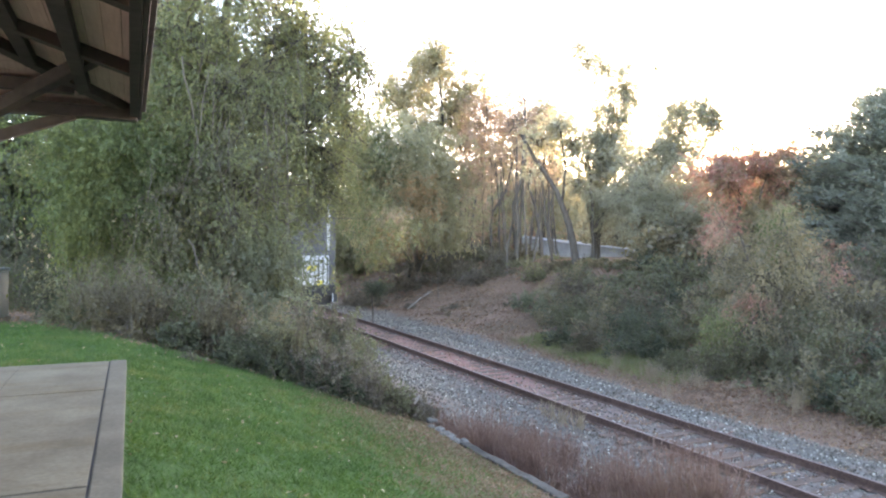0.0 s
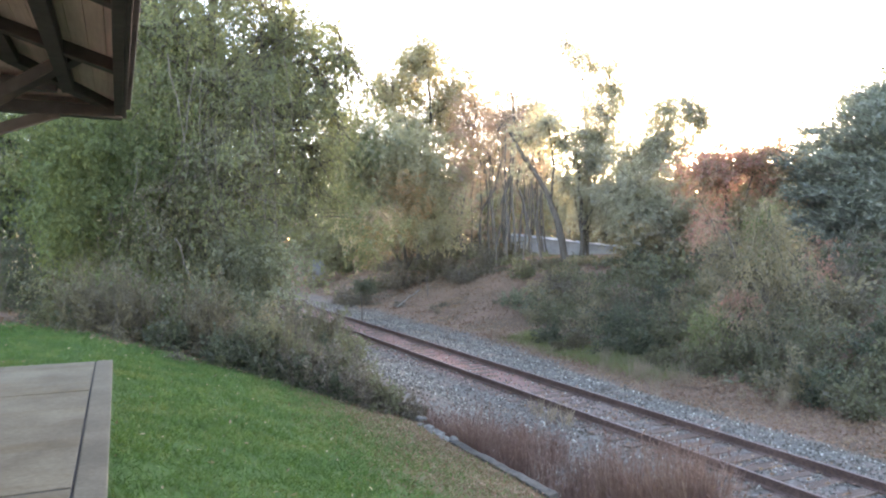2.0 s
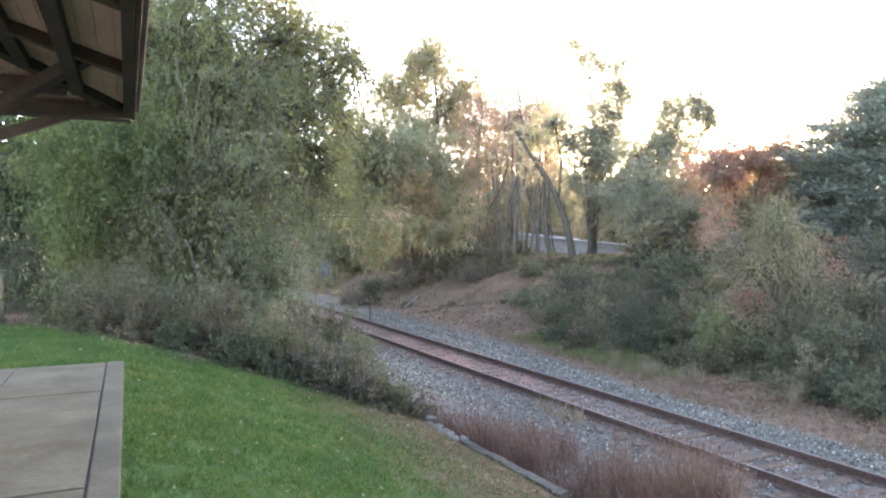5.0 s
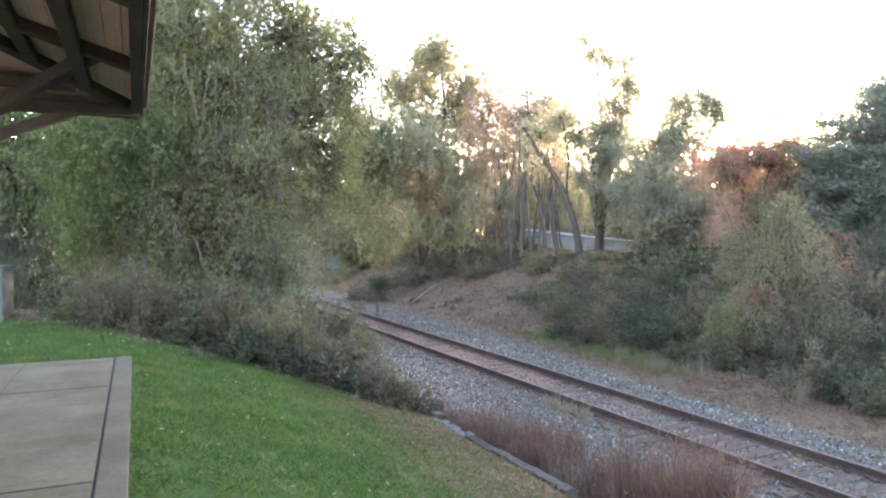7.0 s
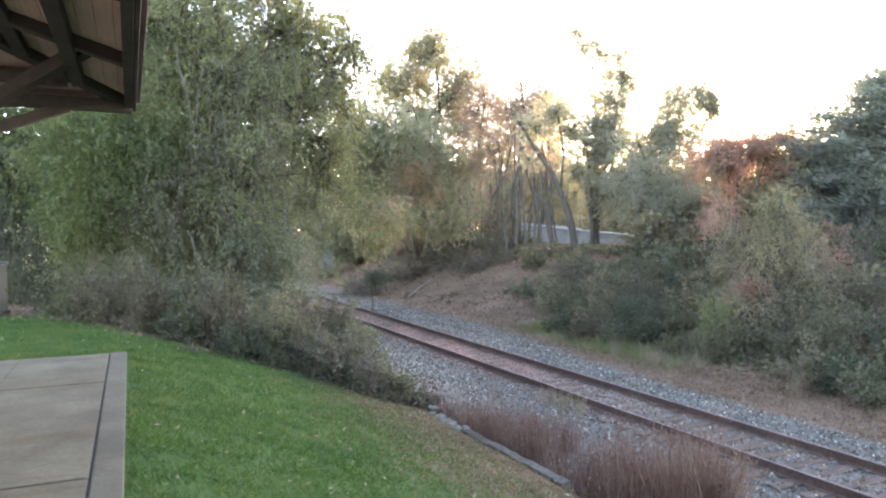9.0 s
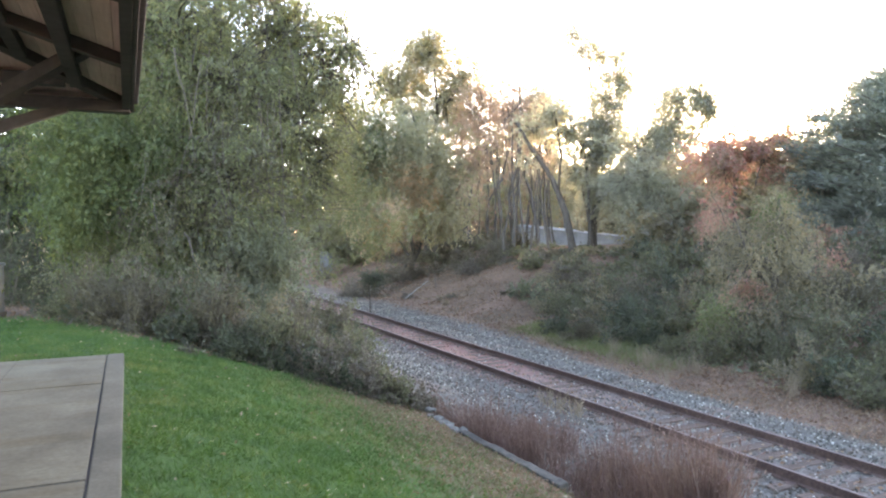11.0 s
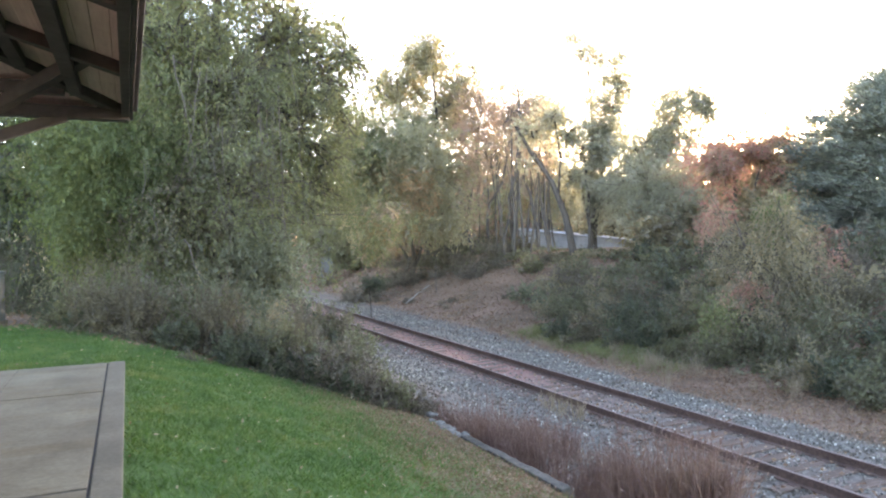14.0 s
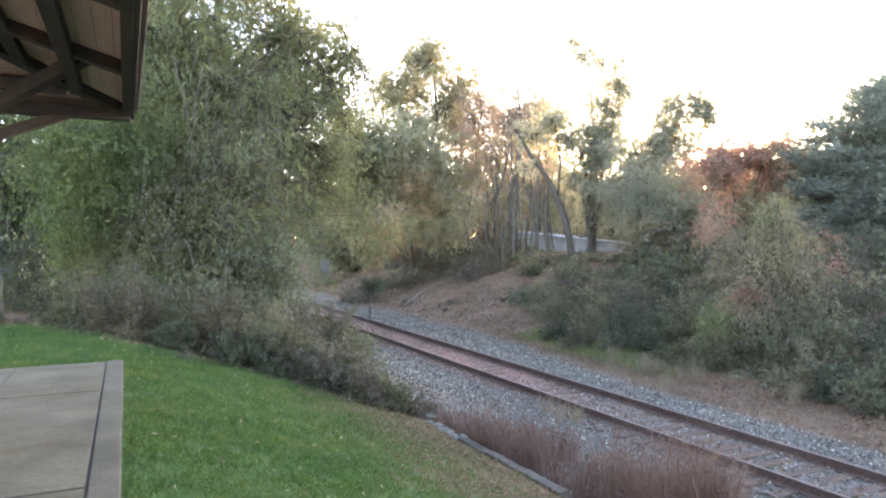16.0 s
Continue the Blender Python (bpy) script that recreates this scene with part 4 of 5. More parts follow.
grow("tall_autumn_tree", (-0.60, 52.00), [((-0.25, 52.00, 18.23), 0.20), ((-2.72, 52.00, 14.43), 0.10), ((1.32, 52.00, 15.27), 0.09)],
     [((-1.44, 52.00, 17.47), (2.03, 1.56, 1.38), 2210), ((-3.57, 52.00, 15.06), (1.49, 1.30, 1.50), 3060), ((1.95, 52.00, 15.27), (1.35, 1.30, 1.75), 3400), ((-1.99, 52.00, 15.69), (1.89, 1.56, 1.88), 4760), ((3.01, 52.00, 15.91), (1.35, 1.30, 1.88), 2550), ((-0.38, 52.00, 18.31), (1.35, 1.17, 1.00), 1870), ((-0.38, 52.00, 17.17), (2.48, 2.25, 2.42), 10320), ((-2.72, 52.00, 14.00), (2.34, 2.11, 2.42), 10320), ((0.68, 52.00, 14.00), (2.19, 2.11, 2.70), 9462), ((-1.02, 52.00, 11.89), (3.35, 2.81, 2.16), 11180)],
     0.165, YELLOW, "tall thin-crowned tree turning yellow", seed=4, droop=0.4, gap=0.28, trunk_r=0.15, clump=2, clump_r=0.4)
for k, (px, top, rad, count, m, r) in enumerate([
        ((2.71, 50.00, 2.59), (2.78, 50.00, 14.43), (1.2, 1.2, 2.6), 1540, AUTUMN, 0.10), ((4.09, 52.00, 2.54), (4.41, 52.00, 15.19), (1.1, 1.0, 2.4), 1100, AUTUMN, 0.09),
        ((5.55, 48.00, 2.56), (5.52, 48.00, 14.40), (1.5, 1.4, 3.0), 2420, AUTUMN, 0.15), ((5.56, 56.00, 2.34), (5.54, 56.00, 13.41), (1.6, 1.4, 3.0), 1540, YELLOW, 0.11),
        ((7.42, 50.00, 2.51), (7.18, 50.00, 14.51), (1.6, 1.4, 2.6), 2420, PALE, 0.13), ((8.95, 53.00, 2.42), (9.48, 53.00, 14.84), (1.5, 1.4, 2.4), 1980, YELLOW, 0.10),
        ((7.66, 58.00, 2.28), (7.77, 58.00, 12.34), (1.4, 1.4, 3.0), 1320, AUTUMN, 0.10), ((1.65, 56.00, 2.43), (1.74, 56.00, 14.87), (1.5, 1.4, 3.0), 1980, AUTUMN, 0.10)]):
    low = (top[0], top[1], top[2] - rad[2] * 0.75)
    grow("slender_tree", px[:2], [((top[0], top[1], top[2] + 0.4), r)], [(low, rad, int(count * 3.2))], 0.15, m, "slender half-bare autumn tree on the rise", clump=2, clump_r=0.35,
         group="slender trees on the rise", seed=60 + k, gap=0.22, trunk_r=r * 0.7, bark=TWIG, crook=1.8, droop=0.2, twig=0.7)
grow("leaning_tree", (8.01, 40.00), [([(8.01, 40.0, 2.8), (7.68, 40.0, 4.49), (7.09, 40.0, 6.13), (6.27, 40.0, 7.78), (5.45, 40.0, 9.03), (4.63, 40.0, 10.25)], 0.19), ([(7.09, 40.0, 6.13), (7.3, 40.0, 8.2), (7.0, 40.0, 10.6)], 0.07)],
     [((5.59, 40.00, 9.76), (0.9, 0.8, 0.8), 1100), ((6.73, 40.00, 10.86), (1.0, 0.9, 0.8), 1500), ((7.78, 40.00, 9.72), (0.75, 0.7, 0.9), 1200), ((5.27, 40.00, 7.96), (0.7, 0.7, 0.6), 260), ((8.05, 40.00, 7.43), (0.6, 0.6, 0.9), 900)],
     0.18, PALE, "leaning tree with a thin umbrella crown", seed=5, gap=0.14, trunk_r=0.13, droop=0.4)
grow("forked_tree", (9.28, 41.00), [([(9.28, 41.0, 2.8), (9.15, 41.0, 4.66), (9.01, 41.0, 6.51), (8.88, 41.0, 8.53)], 0.13), ([(9.15, 41.0, 4.66), (9.69, 41.0, 5.5), (9.96, 41.0, 6.34), (9.89, 41.0, 8.19)], 0.08)],
     [((8.9, 41.0, 9.2), (0.9, 0.8, 1.1), 1500), ((9.9, 41.0, 8.8), (0.8, 0.8, 1.0), 1300)],
     0.13, PALE, "small dark-stemmed tree forking low down", seed=35, gap=0.15, trunk_r=0.08, droop=0.4)
for k, (way, r) in enumerate([([(5.2, 46.0, 2.6), (5.21, 46.0, 6.47), (5.06, 46.0, 10.99)], 0.15), ([(5.88, 46.0, 2.6), (5.58, 46.0, 6.85), (5.7, 46.0, 10.99)], 0.11), ([(7.09, 43.0, 2.7), (6.63, 43.0, 5.24), (6.42, 43.0, 7.71)], 0.10),
                              ([(5.99, 44.0, 2.6), (6.42, 44.0, 5.27), (6.57, 44.0, 7.44), (6.71, 44.0, 10.33)], 0.07), ([(4.37, 44.0, 2.6), (4.19, 44.0, 5.27), (3.93, 44.0, 8.16)], 0.06)]):
    top = way[-1]
    r *= 0.78
    mid, side = way[-2], 0.9 - 1.8 * (k % 2)
    forks = [([mid, (mid[0] + side * 0.4, mid[1], mid[2] + 1.4), (mid[0] + side, mid[1] + 0.3, top[2] + 0.6)], r * 0.32),
             ([mid, (mid[0] - side * 0.5, mid[1] - 0.2, mid[2] + 1.9), (mid[0] - side * 0.8, mid[1], top[2] + 1.2)], r * 0.26)]
    grow("bare_stemmed_tree", way[0][:2], [(way, r)] + forks, [((top[0], top[1], top[2] + 1.0), (1.1, 0.8, 1.1), 520)], 0.13, AUTUMN, "grey bare-stemmed tree with a thin top on the rise", seed=170 + k, bark=TWIG, gap=0.2, trunk_r=r, droop=0.2, twig=0.6, group="bare stems on the rise")


def twiggy_tree(x, y, top_z, r, seed):
    """A slender leafless tree: steep branches off an upright stem, fine twigs off each."""
    rng = np.random.default_rng(seed)
    z0 = ground_z(x, y) - 0.1
    ob = thing("bare_tree", Matrix.Translation((x, y, z0)), "slender leafless tree with steep twiggy branches", "tree", "leafless trees on the rise")
    H = top_z - z0
    stem = wander((0, 0, 0), (rng.normal() * 0.4, rng.normal() * 0.4, H), 10, 0.12, rng)
    runs = [(stem, np.linspace(r, 0.012, 10))]
    tips = []
    for k in range(20):
        t = rng.uniform(0.4, 0.97)
        a = np.array([np.interp(t, np.linspace(0, 1, 10), stem[:, i]) for i in range(3)])
        q = rng.uniform(0, 2 * np.pi)
        length = rng.uniform(0.8, 2.4) * (1.25 - 0.7 * t)
        e = a + length * unit(np.array([math.cos(q) * 0.55, math.sin(q) * 0.55, 1.0]))
        line = wander(a, e, 5, 0.05, rng)
        runs.append((line, np.linspace(r * 0.4 * (1.2 - t) + 0.012, 0.008, 5)))
        for i in range(4):
            b = line[rng.integers(1, 5)]
            tip = b + unit(np.array([rng.normal(), rng.normal(), 1.0])) * rng.uniform(0.4, 1.0)
            runs.append((wander(b, tip, 3, 0.04, rng), np.linspace(0.013, 0.007, 3)))
            tips.append(tip)
    V, F = tubes(runs, 3)
    part("trunk", from_arrays("trunk", V, [F], TWIG, True), TWIG, ob)
    tips = np.repeat(np.array(tips), 5, 0) + rng.normal(size=(len(tips) * 5, 3)) * 0.22
    v, f = cards(tips, unit(rng.normal(size=tips.shape) + np.array([0, 0, -0.4])), rng.uniform(0.1, 0.2, len(tips)), 0.55, rng, True)
    part("crown", from_arrays("crown", v, [f], AUTUMN), AUTUMN, ob, "sparse last leaves")


for k, (x, y, top_z, r) in enumerate([(0.7, 54, 16.2, 0.09), (1.6, 52, 15.4, 0.07), (2.6, 55, 15.8, 0.10), (3.3, 53, 14.6, 0.07), (3.9, 54, 14.6, 0.09), (4.6, 52, 14.2, 0.08), (5.3, 55, 13.9, 0.09), (6.4, 54, 14.8, 0.10),
                                      (7.2, 53, 14.2, 0.07), (8.0, 55, 14.2, 0.09), (8.9, 53, 13.2, 0.08), (9.7, 56, 13.6, 0.09), (2.2, 58, 14.4, 0.09), (4.9, 59, 14.4, 0.09)]):
    twiggy_tree(x, y, top_z, r, 950 + k)
grow("bare_sapling", (14.77, 38.00), [((14.75, 38.00, 10.29), 0.06)], [((14.84, 38.00, 9.98), (0.45, 0.4, 0.3), 120)], 0.16, PALE, "straight bare-stemmed sapling on the rise", seed=34, trunk_r=0.03, twig=0.3)
grow("pale_sapling", (-0.04, 43.00), [((-0.21, 43.00, 4.36), 0.022)], [((-0.21, 43.00, 4.53), (0.5, 0.4, 0.6), 260)], 0.15, YELLOW, "thin pale-stemmed sapling on the bank", seed=33, bark=TWIG, trunk_r=0.02, twig=0.3)
grow("tall_sparse_tree", (9.57, 42.00), [((9.38, 42.00, 15.30), 0.15), ((11.00, 42.00, 13.43), 0.08), ((8.45, 42.00, 9.32), 0.07)],
     [((8.49, 42.00, 15.99), (0.75, 0.62, 0.75), 2700), ((9.04, 42.00, 15.04), (0.81, 0.75, 1.12), 3040), ((10.21, 42.00, 14.49), (0.75, 0.75, 0.88), 2080), ((11.51, 42.00, 14.63), (0.56, 0.50, 0.62), 960), ((11.11, 42.00, 13.51), (1.00, 1.00, 1.38), 4800), ((10.43, 42.00, 11.97), (1.25, 1.12, 1.88), 9600), ((9.40, 42.00, 10.52), (1.00, 0.88, 1.25), 4160), ((10.44, 42.00, 9.84), (1.38, 1.00, 1.25), 5760),
      ((13.05, 42.00, 14.87), (0.43, 0.43, 0.35), 390), ((11.86, 42.00, 12.48), (0.56, 0.56, 0.70), 696), ((9.99, 42.00, 8.98), (1.82, 1.54, 1.82), 12038), ((10.94, 41.00, 6.85), (1.93, 1.58, 2.05), 15483), ((9.49, 42.00, 6.58), (1.21, 1.21, 1.70), 6375)],
     0.12, PALE, "tall sparse tree with thin upper branches", clump=3, clump_r=0.25, seed=6, gap=0.3, trunk_r=0.10, droop=0.35, twig=0.75)
grow("arching_tree", (12.65, 38.00), [((12.30, 38.00, 8.81), 0.14), ((13.99, 38.00, 11.44), 0.09), ((14.84, 38.00, 10.20), 0.05)],
     [((13.07, 38.00, 9.90), (1.00, 0.88, 0.88), 1440), ((11.12, 38.00, 8.66), (1.25, 1.12, 1.25), 2080), ((10.75, 38.00, 6.95), (0.95, 0.9, 1.08), 1200), ((12.30, 38.00, 9.28), (1.68, 1.40, 1.54), 8976), ((13.38, 38.00, 11.14), (1.12, 0.98, 1.05), 4752), ((14.30, 38.00, 11.60), (0.78, 0.70, 0.70), 2217), ((15.15, 38.00, 11.14), (0.56, 0.50, 0.50), 800), ((15.09, 38.00, 10.61), (0.70, 0.56, 0.49), 1372),
      ((11.54, 37.00, 6.56), (2.30, 1.81, 2.05), 13661), ((11.95, 36.00, 4.58), (1.62, 1.50, 1.45), 8900), ((14.01, 38.00, 9.13), (0.84, 0.70, 0.70), 1848), ((12.71, 36.00, 5.31), (1.93, 1.58, 1.81), 9867)],
     0.14, PALE, "grey-green tree with an arching top", clump=3, clump_r=0.28, seed=7, gap=0.2, trunk_r=0.10, droop=0.45, twig=0.75)
grow("red_maple", (13.37, 31.00), [((13.59, 31.00, 7.65), 0.13), ((14.85, 31.00, 7.65), 0.07)],
     [((12.83, 31.00, 7.25), (1.2, 1.0, 0.95), 4160), ((14.35, 31.00, 7.63), (1.1, 0.9, 0.85), 3520), ((12.15, 30.00, 4.75), (0.7, 0.7, 0.8), 1500), ((15.37, 31.00, 6.49), (1.0, 0.9, 1.0), 2400), ((15.41, 27.00, 3.41), (0.7, 0.6, 0.8), 1760)],
     0.14, RED, "dull red autumn maple on the rise", clump=4, clump_r=0.28, seed=8, gap=0.12, trunk_r=0.10, droop=0.4,
     accents=[((15.27, 33.00, 8.43), (1.0, 0.8, 0.35), 560, AUTUMN), ((13.43, 36.00, 7.08), (1.3, 1.0, 0.7), 1400, AUTUMN), ((14.1, 30.2, 5.1), (1.4, 0.9, 0.9), 3000, VINE), ((16.0, 31.0, 7.3), (1.3, 0.9, 1.0), 3600, VINE), ((15.5, 31.2, 8.0), (0.9, 0.8, 0.6), 1500, RED), ((12.5, 30.2, 6.9), (0.9, 0.8, 0.9), 2600, RED), ((14.9, 30.4, 5.2), (1.2, 0.8, 1.0), 3000, VINE)])
grow("vine_covered_tree", (10.87, 22.00), [((11.01, 22.00, 4.94), 0.12), ((9.79, 22.50, 4.32), 0.08), ((11.92, 22.00, 3.68), 0.08)],
     [((11.10, 22.00, 4.22), (0.75, 0.8, 1.35), 5400), ((10.21, 22.00, 2.96), (0.8, 0.8, 1.5), 5400), ((9.73, 23.00, 3.67), (0.65, 0.7, 1.1), 2200), ((11.66, 22.00, 2.42), (0.8, 0.8, 1.7), 6000),
      ((10.70, 21.50, 1.22), (1.2, 0.8, 0.9), 5000), ((9.64, 21.50, 1.39), (1.0, 0.8, 0.9), 4000), ((11.32, 21.00, 0.59), (0.9, 0.7, 0.7), 2000)],
     0.085, VINE, "small tree smothered in grey-green vines", clump=4, clump_r=0.2, seed=9, gap=0.14, trunk_r=0.08, droop=1.1, twig=0.6,
     accents=[((8.40, 20.80, 1.73), (0.55, 0.4, 0.4), 1000, WEED), ((9.63, 21.50, 2.28), (0.6, 0.4, 0.35), 800, RED), ((13.13, 23.00, 3.20), (0.45, 0.4, 0.55), 800, RED), ((9.45, 23.50, 4.34), (0.4, 0.4, 0.55), 700, RED),
              ((13.47, 22.00, 2.06), (0.8, 0.5, 0.4), 900, RUSSET), ((10.55, 21.80, 4.58), (0.4, 0.4, 0.8), 500, LUSH), ((11.31, 21.00, 1.45), (0.8, 0.5, 0.8), 1800, SHRUB), ((10.02, 20.80, 0.79), (1.0, 0.5, 0.5), 1500, SHRUB)])


def pine(x, y, top_z, spread, boughs, seed, label):
    """Tiers of level boughs round one trunk, a full rounded crown, each bough a flat spray of needles."""
    rng = np.random.default_rng(seed)
    z0 = ground_z(x, y) - 0.1
    ob = thing("pine_tree", Matrix.Translation((x, y, z0)), label, "tree", "pines on the rise")
    H = top_z - z0
    runs = [(wander((0, 0, 0), (0, 0, H), 9, 0.03, rng), np.linspace(0.24, 0.02, 9))]
    P, W = [], []
    tiers = int(H / 0.55)
    for k in range(boughs):
        t = (rng.integers(0, tiers) + rng.normal() * 0.32 + 0.5) / tiers
        t = float(np.clip(t, 0.03, 0.99))
        full = float(np.interp(t, [0, 0.2, 0.6, 0.8, 0.92, 1.0], [0.75, 0.9, 1.0, 0.78, 0.5, 0.1]))
        reach = spread * full * (1 - 0.5 * rng.random() ** 2.5) * rng.uniform(0.9, 1.08) + 0.15
        a = rng.uniform(0, 2 * np.pi)
        tip = np.array([math.cos(a) * reach, math.sin(a) * reach, H * t + reach * rng.uniform(0.0, 0.16)])
        line = wander((0, 0, H * t - 0.05), tip, 6, 0.03, rng, -0.1)
        runs.append((line, np.linspace(0.035, 0.008, 6)))
        m = int(200 * (0.3 + reach / spread))
        f = rng.random(m) ** 0.55
        c = np.stack([np.interp(f, np.linspace(0, 1, 6), line[:, i]) for i in range(3)], -1)
        side = np.array([-math.sin(a), math.cos(a), 0])
        c += side * (rng.normal(size=m) * 0.46 * (1.15 - 0.5 * f))[:, None] + rng.normal(size=(m, 3)) * np.array([0.08, 0.08, 0.15])
        P.append(c)
        W.append(unit(np.array([math.cos(a), math.sin(a), 0.35]) + rng.normal(size=(m, 3)) * 0.5))
    V, F = tubes(runs, 4)
    part("trunk", from_arrays("trunk", V, [F], BARK, True), BARK, ob)
    P, W = np.concatenate(P), np.concatenate(W)
    v, f = cards(P, W, rng.uniform(0.13, 0.24, len(P)), 0.36, rng, True)
    part("crown", from_arrays("crown", v, [f], NEEDLE), NEEDLE, ob)
    return ob


for k, (place, top, spread, boughs) in enumerate([((19.57, 28.0), 10.5, 4.7, 500), ((23.0, 33.0), 12.6, 4.4, 110), ((17.3, 31.0), 6.9, 2.3, 90)]):
    pine(*place, top, spread, boughs, 80 + k, "dark blue-green pine with layered boughs")

# woods far back, closing the view between the trunks
for k, (px, top, rad, m) in enumerate([
        ((-8.86, 75.00, 1.93), (-8.84, 75.00, 9.30), 5.5, SHRUB), ((-14.74, 84.00, 1.35), (-14.71, 84.00, 9.95), 5.5, SHRUB), ((-19.48, 90.00, 1.17), (-19.80, 90.00, 12.59), 6.0, PALE), ((-9.96, 66.00, 1.90), (-9.95, 66.00, 5.41), 3.0, SHRUB), ((-3.78, 72.00, 2.01), (-3.48, 72.00, 10.85), 5.0, AUTUMN), ((1.02, 78.00, 1.85), (1.02, 78.00, 12.06), 6.0, YELLOW), ((6.45, 82.00, 1.75), (6.44, 82.00, 11.81), 5.5, AUTUMN),
        ((12.25, 90.00, 1.54), (12.23, 90.00, 9.28), 5.0, YELLOW), ((17.35, 86.00, 1.64), (17.67, 86.00, 8.34), 5.5, PALE), ((21.38, 80.00, 1.80), (21.35, 80.00, 9.01), 5.5, PALE), ((25.30, 76.00, 1.91), (25.56, 76.00, 10.61), 5.0, PALE),
        ((29.04, 70.00, 2.06), (28.98, 70.00, 10.08), 5.0, AUTUMN), ((29.81, 60.00, 2.33), (29.74, 60.00, 9.69), 4.5, PALE), ((42.11, 60.00, 2.33), (41.95, 60.00, 14.58), 7.0, PALE), ((29.25, 52.00, 2.54), (29.39, 52.00, 8.92), 4.0, PALE), ((31.81, 50.00, 2.59), (31.73, 50.00, 9.13), 4.5, PALE)]):
    c = (top[0], top[1], (top[2] + px[2]) / 2)
    grow("far_tree", px[:2], [(top, 0.2)], [(c, (rad, rad * 0.7, (top[2] - px[2]) * 0.66), 2600)], 0.55, m, "distant autumn tree in the woods behind", group="far woods",
         seed=100 + k, gap=0.1, trunk_r=0.14, twig=0.9)


for k, (c0, rad, count, m) in enumerate([
        ((-6.34, 60.00, 4.05), (4.0, 2.0, 3.2), 3000, SHRUB), ((-2.33, 58.00, 3.80), (4.0, 2.0, 2.2), 3000, AUTUMN), ((2.26, 60.00, 4.78), (4.0, 2.0, 3.6), 3400, AUTUMN), ((4.62, 62.00, 6.08), (2.8, 2.0, 3.8), 3200, YELLOW),
        ((10.95, 76.00, 8.13), (4.5, 2.0, 3.6), 3000, AUTUMN), ((15.51, 74.00, 8.32), (4.5, 2.0, 4.0), 3400, PALE), ((17.00, 56.00, 7.70), (3.6, 2.0, 3.6), 3400, PALE), ((17.03, 50.00, 6.68), (3.2, 2.0, 3.4), 3400, PALE),
        ((4.23, 68.00, 11.02), (4.5, 2.0, 4.5), 2600, AUTUMN), ((8.93, 70.00, 11.80), (4.5, 2.0, 3.8), 2000, AUTUMN), ((16.37, 42.00, 5.89), (2.6, 1.6, 2.6), 3000, VINE), ((18.04, 40.00, 6.29), (2.2, 1.4, 2.0), 2600, VINE), ((6.73, 68.00, 9.07), (3.2, 1.8, 3.4), 2600, AUTUMN), ((9.78, 66.00, 8.38), (2.8, 1.8, 2.8), 2400, YELLOW), ((13.23, 70.00, 8.65), (3.0, 1.8, 3.0), 2600, PALE), ((12.55, 36.00, 3.84), (2.0, 1.3, 1.3), 2500, VINE), ((11.01, 66.00, 11.62), (2.8, 1.8, 2.4), 1800, PALE), ((10.05, 84.00, 3.90), (5.0, 2.0, 2.6), 2400, AUTUMN), ((15.56, 84.00, 3.90), (5.0, 2.0, 2.6), 2400, PALE), ((16.2, 62.0, 5.2), (3.4, 1.6, 3.0), 3400, VINE), ((11.55, 34.5, 3.2), (1.5, 1.0, 0.9), 2500, VINE), ((17.6, 36.0, 6.3), (1.8, 1.2, 1.6), 3000, VINE), ((19.2, 35.0, 6.6), (1.6, 1.2, 1.7), 2600, PALE)]):
    grow("understorey_tree", c0[:2], [((c0[0], c0[1], c0[2] + rad[2] * 0.9), 0.12)], [(c0, rad, int(count * 0.95))], 0.40, m, "dense understorey tree between the trunks", group="understorey on the rise",
         seed=140 + k, gap=0.05, trunk_r=0.10, twig=0.8)


def make_far_woods():
    """The woods far behind, a closed band of autumn foliage over bare trunks."""
    rng = np.random.default_rng(77)
    n = 36000
    x = rng.uniform(-66, 74, n)
    y = 104 + rng.normal(size=n) * 4
    top = 12.6 + 1.6 * np.sin(x * 0.43) + 1.1 * np.sin(x * 1.1 + 2) - 2.0 * ease(22, 32, x) - 3.0 * ease(32, 44, x)
    z = 1.0 + (top - 1.0) * rng.random(n) ** 0.8 + rng.normal(size=n) * 0.5
    v, f = cards(np.stack([x, y, z], -1), unit(rng.normal(size=(n, 3)) + np.array([0, 0, -0.4])), rng.uniform(0.8, 1.5, n), 0.55, rng, True)
    tagged(new("far_woods", from_arrays("far_woods", v, [f], AUTUMN)), "autumn woods far behind the rise", "woods", kind="stuff")


make_far_woods()


def make_white_building():
    x, y = (11.41, 58.00)
    m = Matrix.Translation((x, y, ground_z(x, y) - 0.92)) @ Matrix.Rotation(radians(-9), 4, "Z") @ Matrix.Rotation(radians(6), 4, "Y")
    base = thing("white_shed", m, "long low white-sided shed behind the trees", "building")
    part("wall", box(9.4, 6.0, 2.0, (0, 3, 1.0), None, 0.02), WHITE, base)
    for k in range(16):
        part("siding_batten", box(0.05, 0.03, 1.9, (-4.5 + k * 0.6, -0.017, 1.0), None, 0.005), WHITE, base)
    part("roof", box(9.7, 6.4, 0.10, (0, 3, 2.06), Matrix.Rotation(radians(2), 4, "X"), 0.02), WHITE, base, "pale metal roof")


make_white_building()

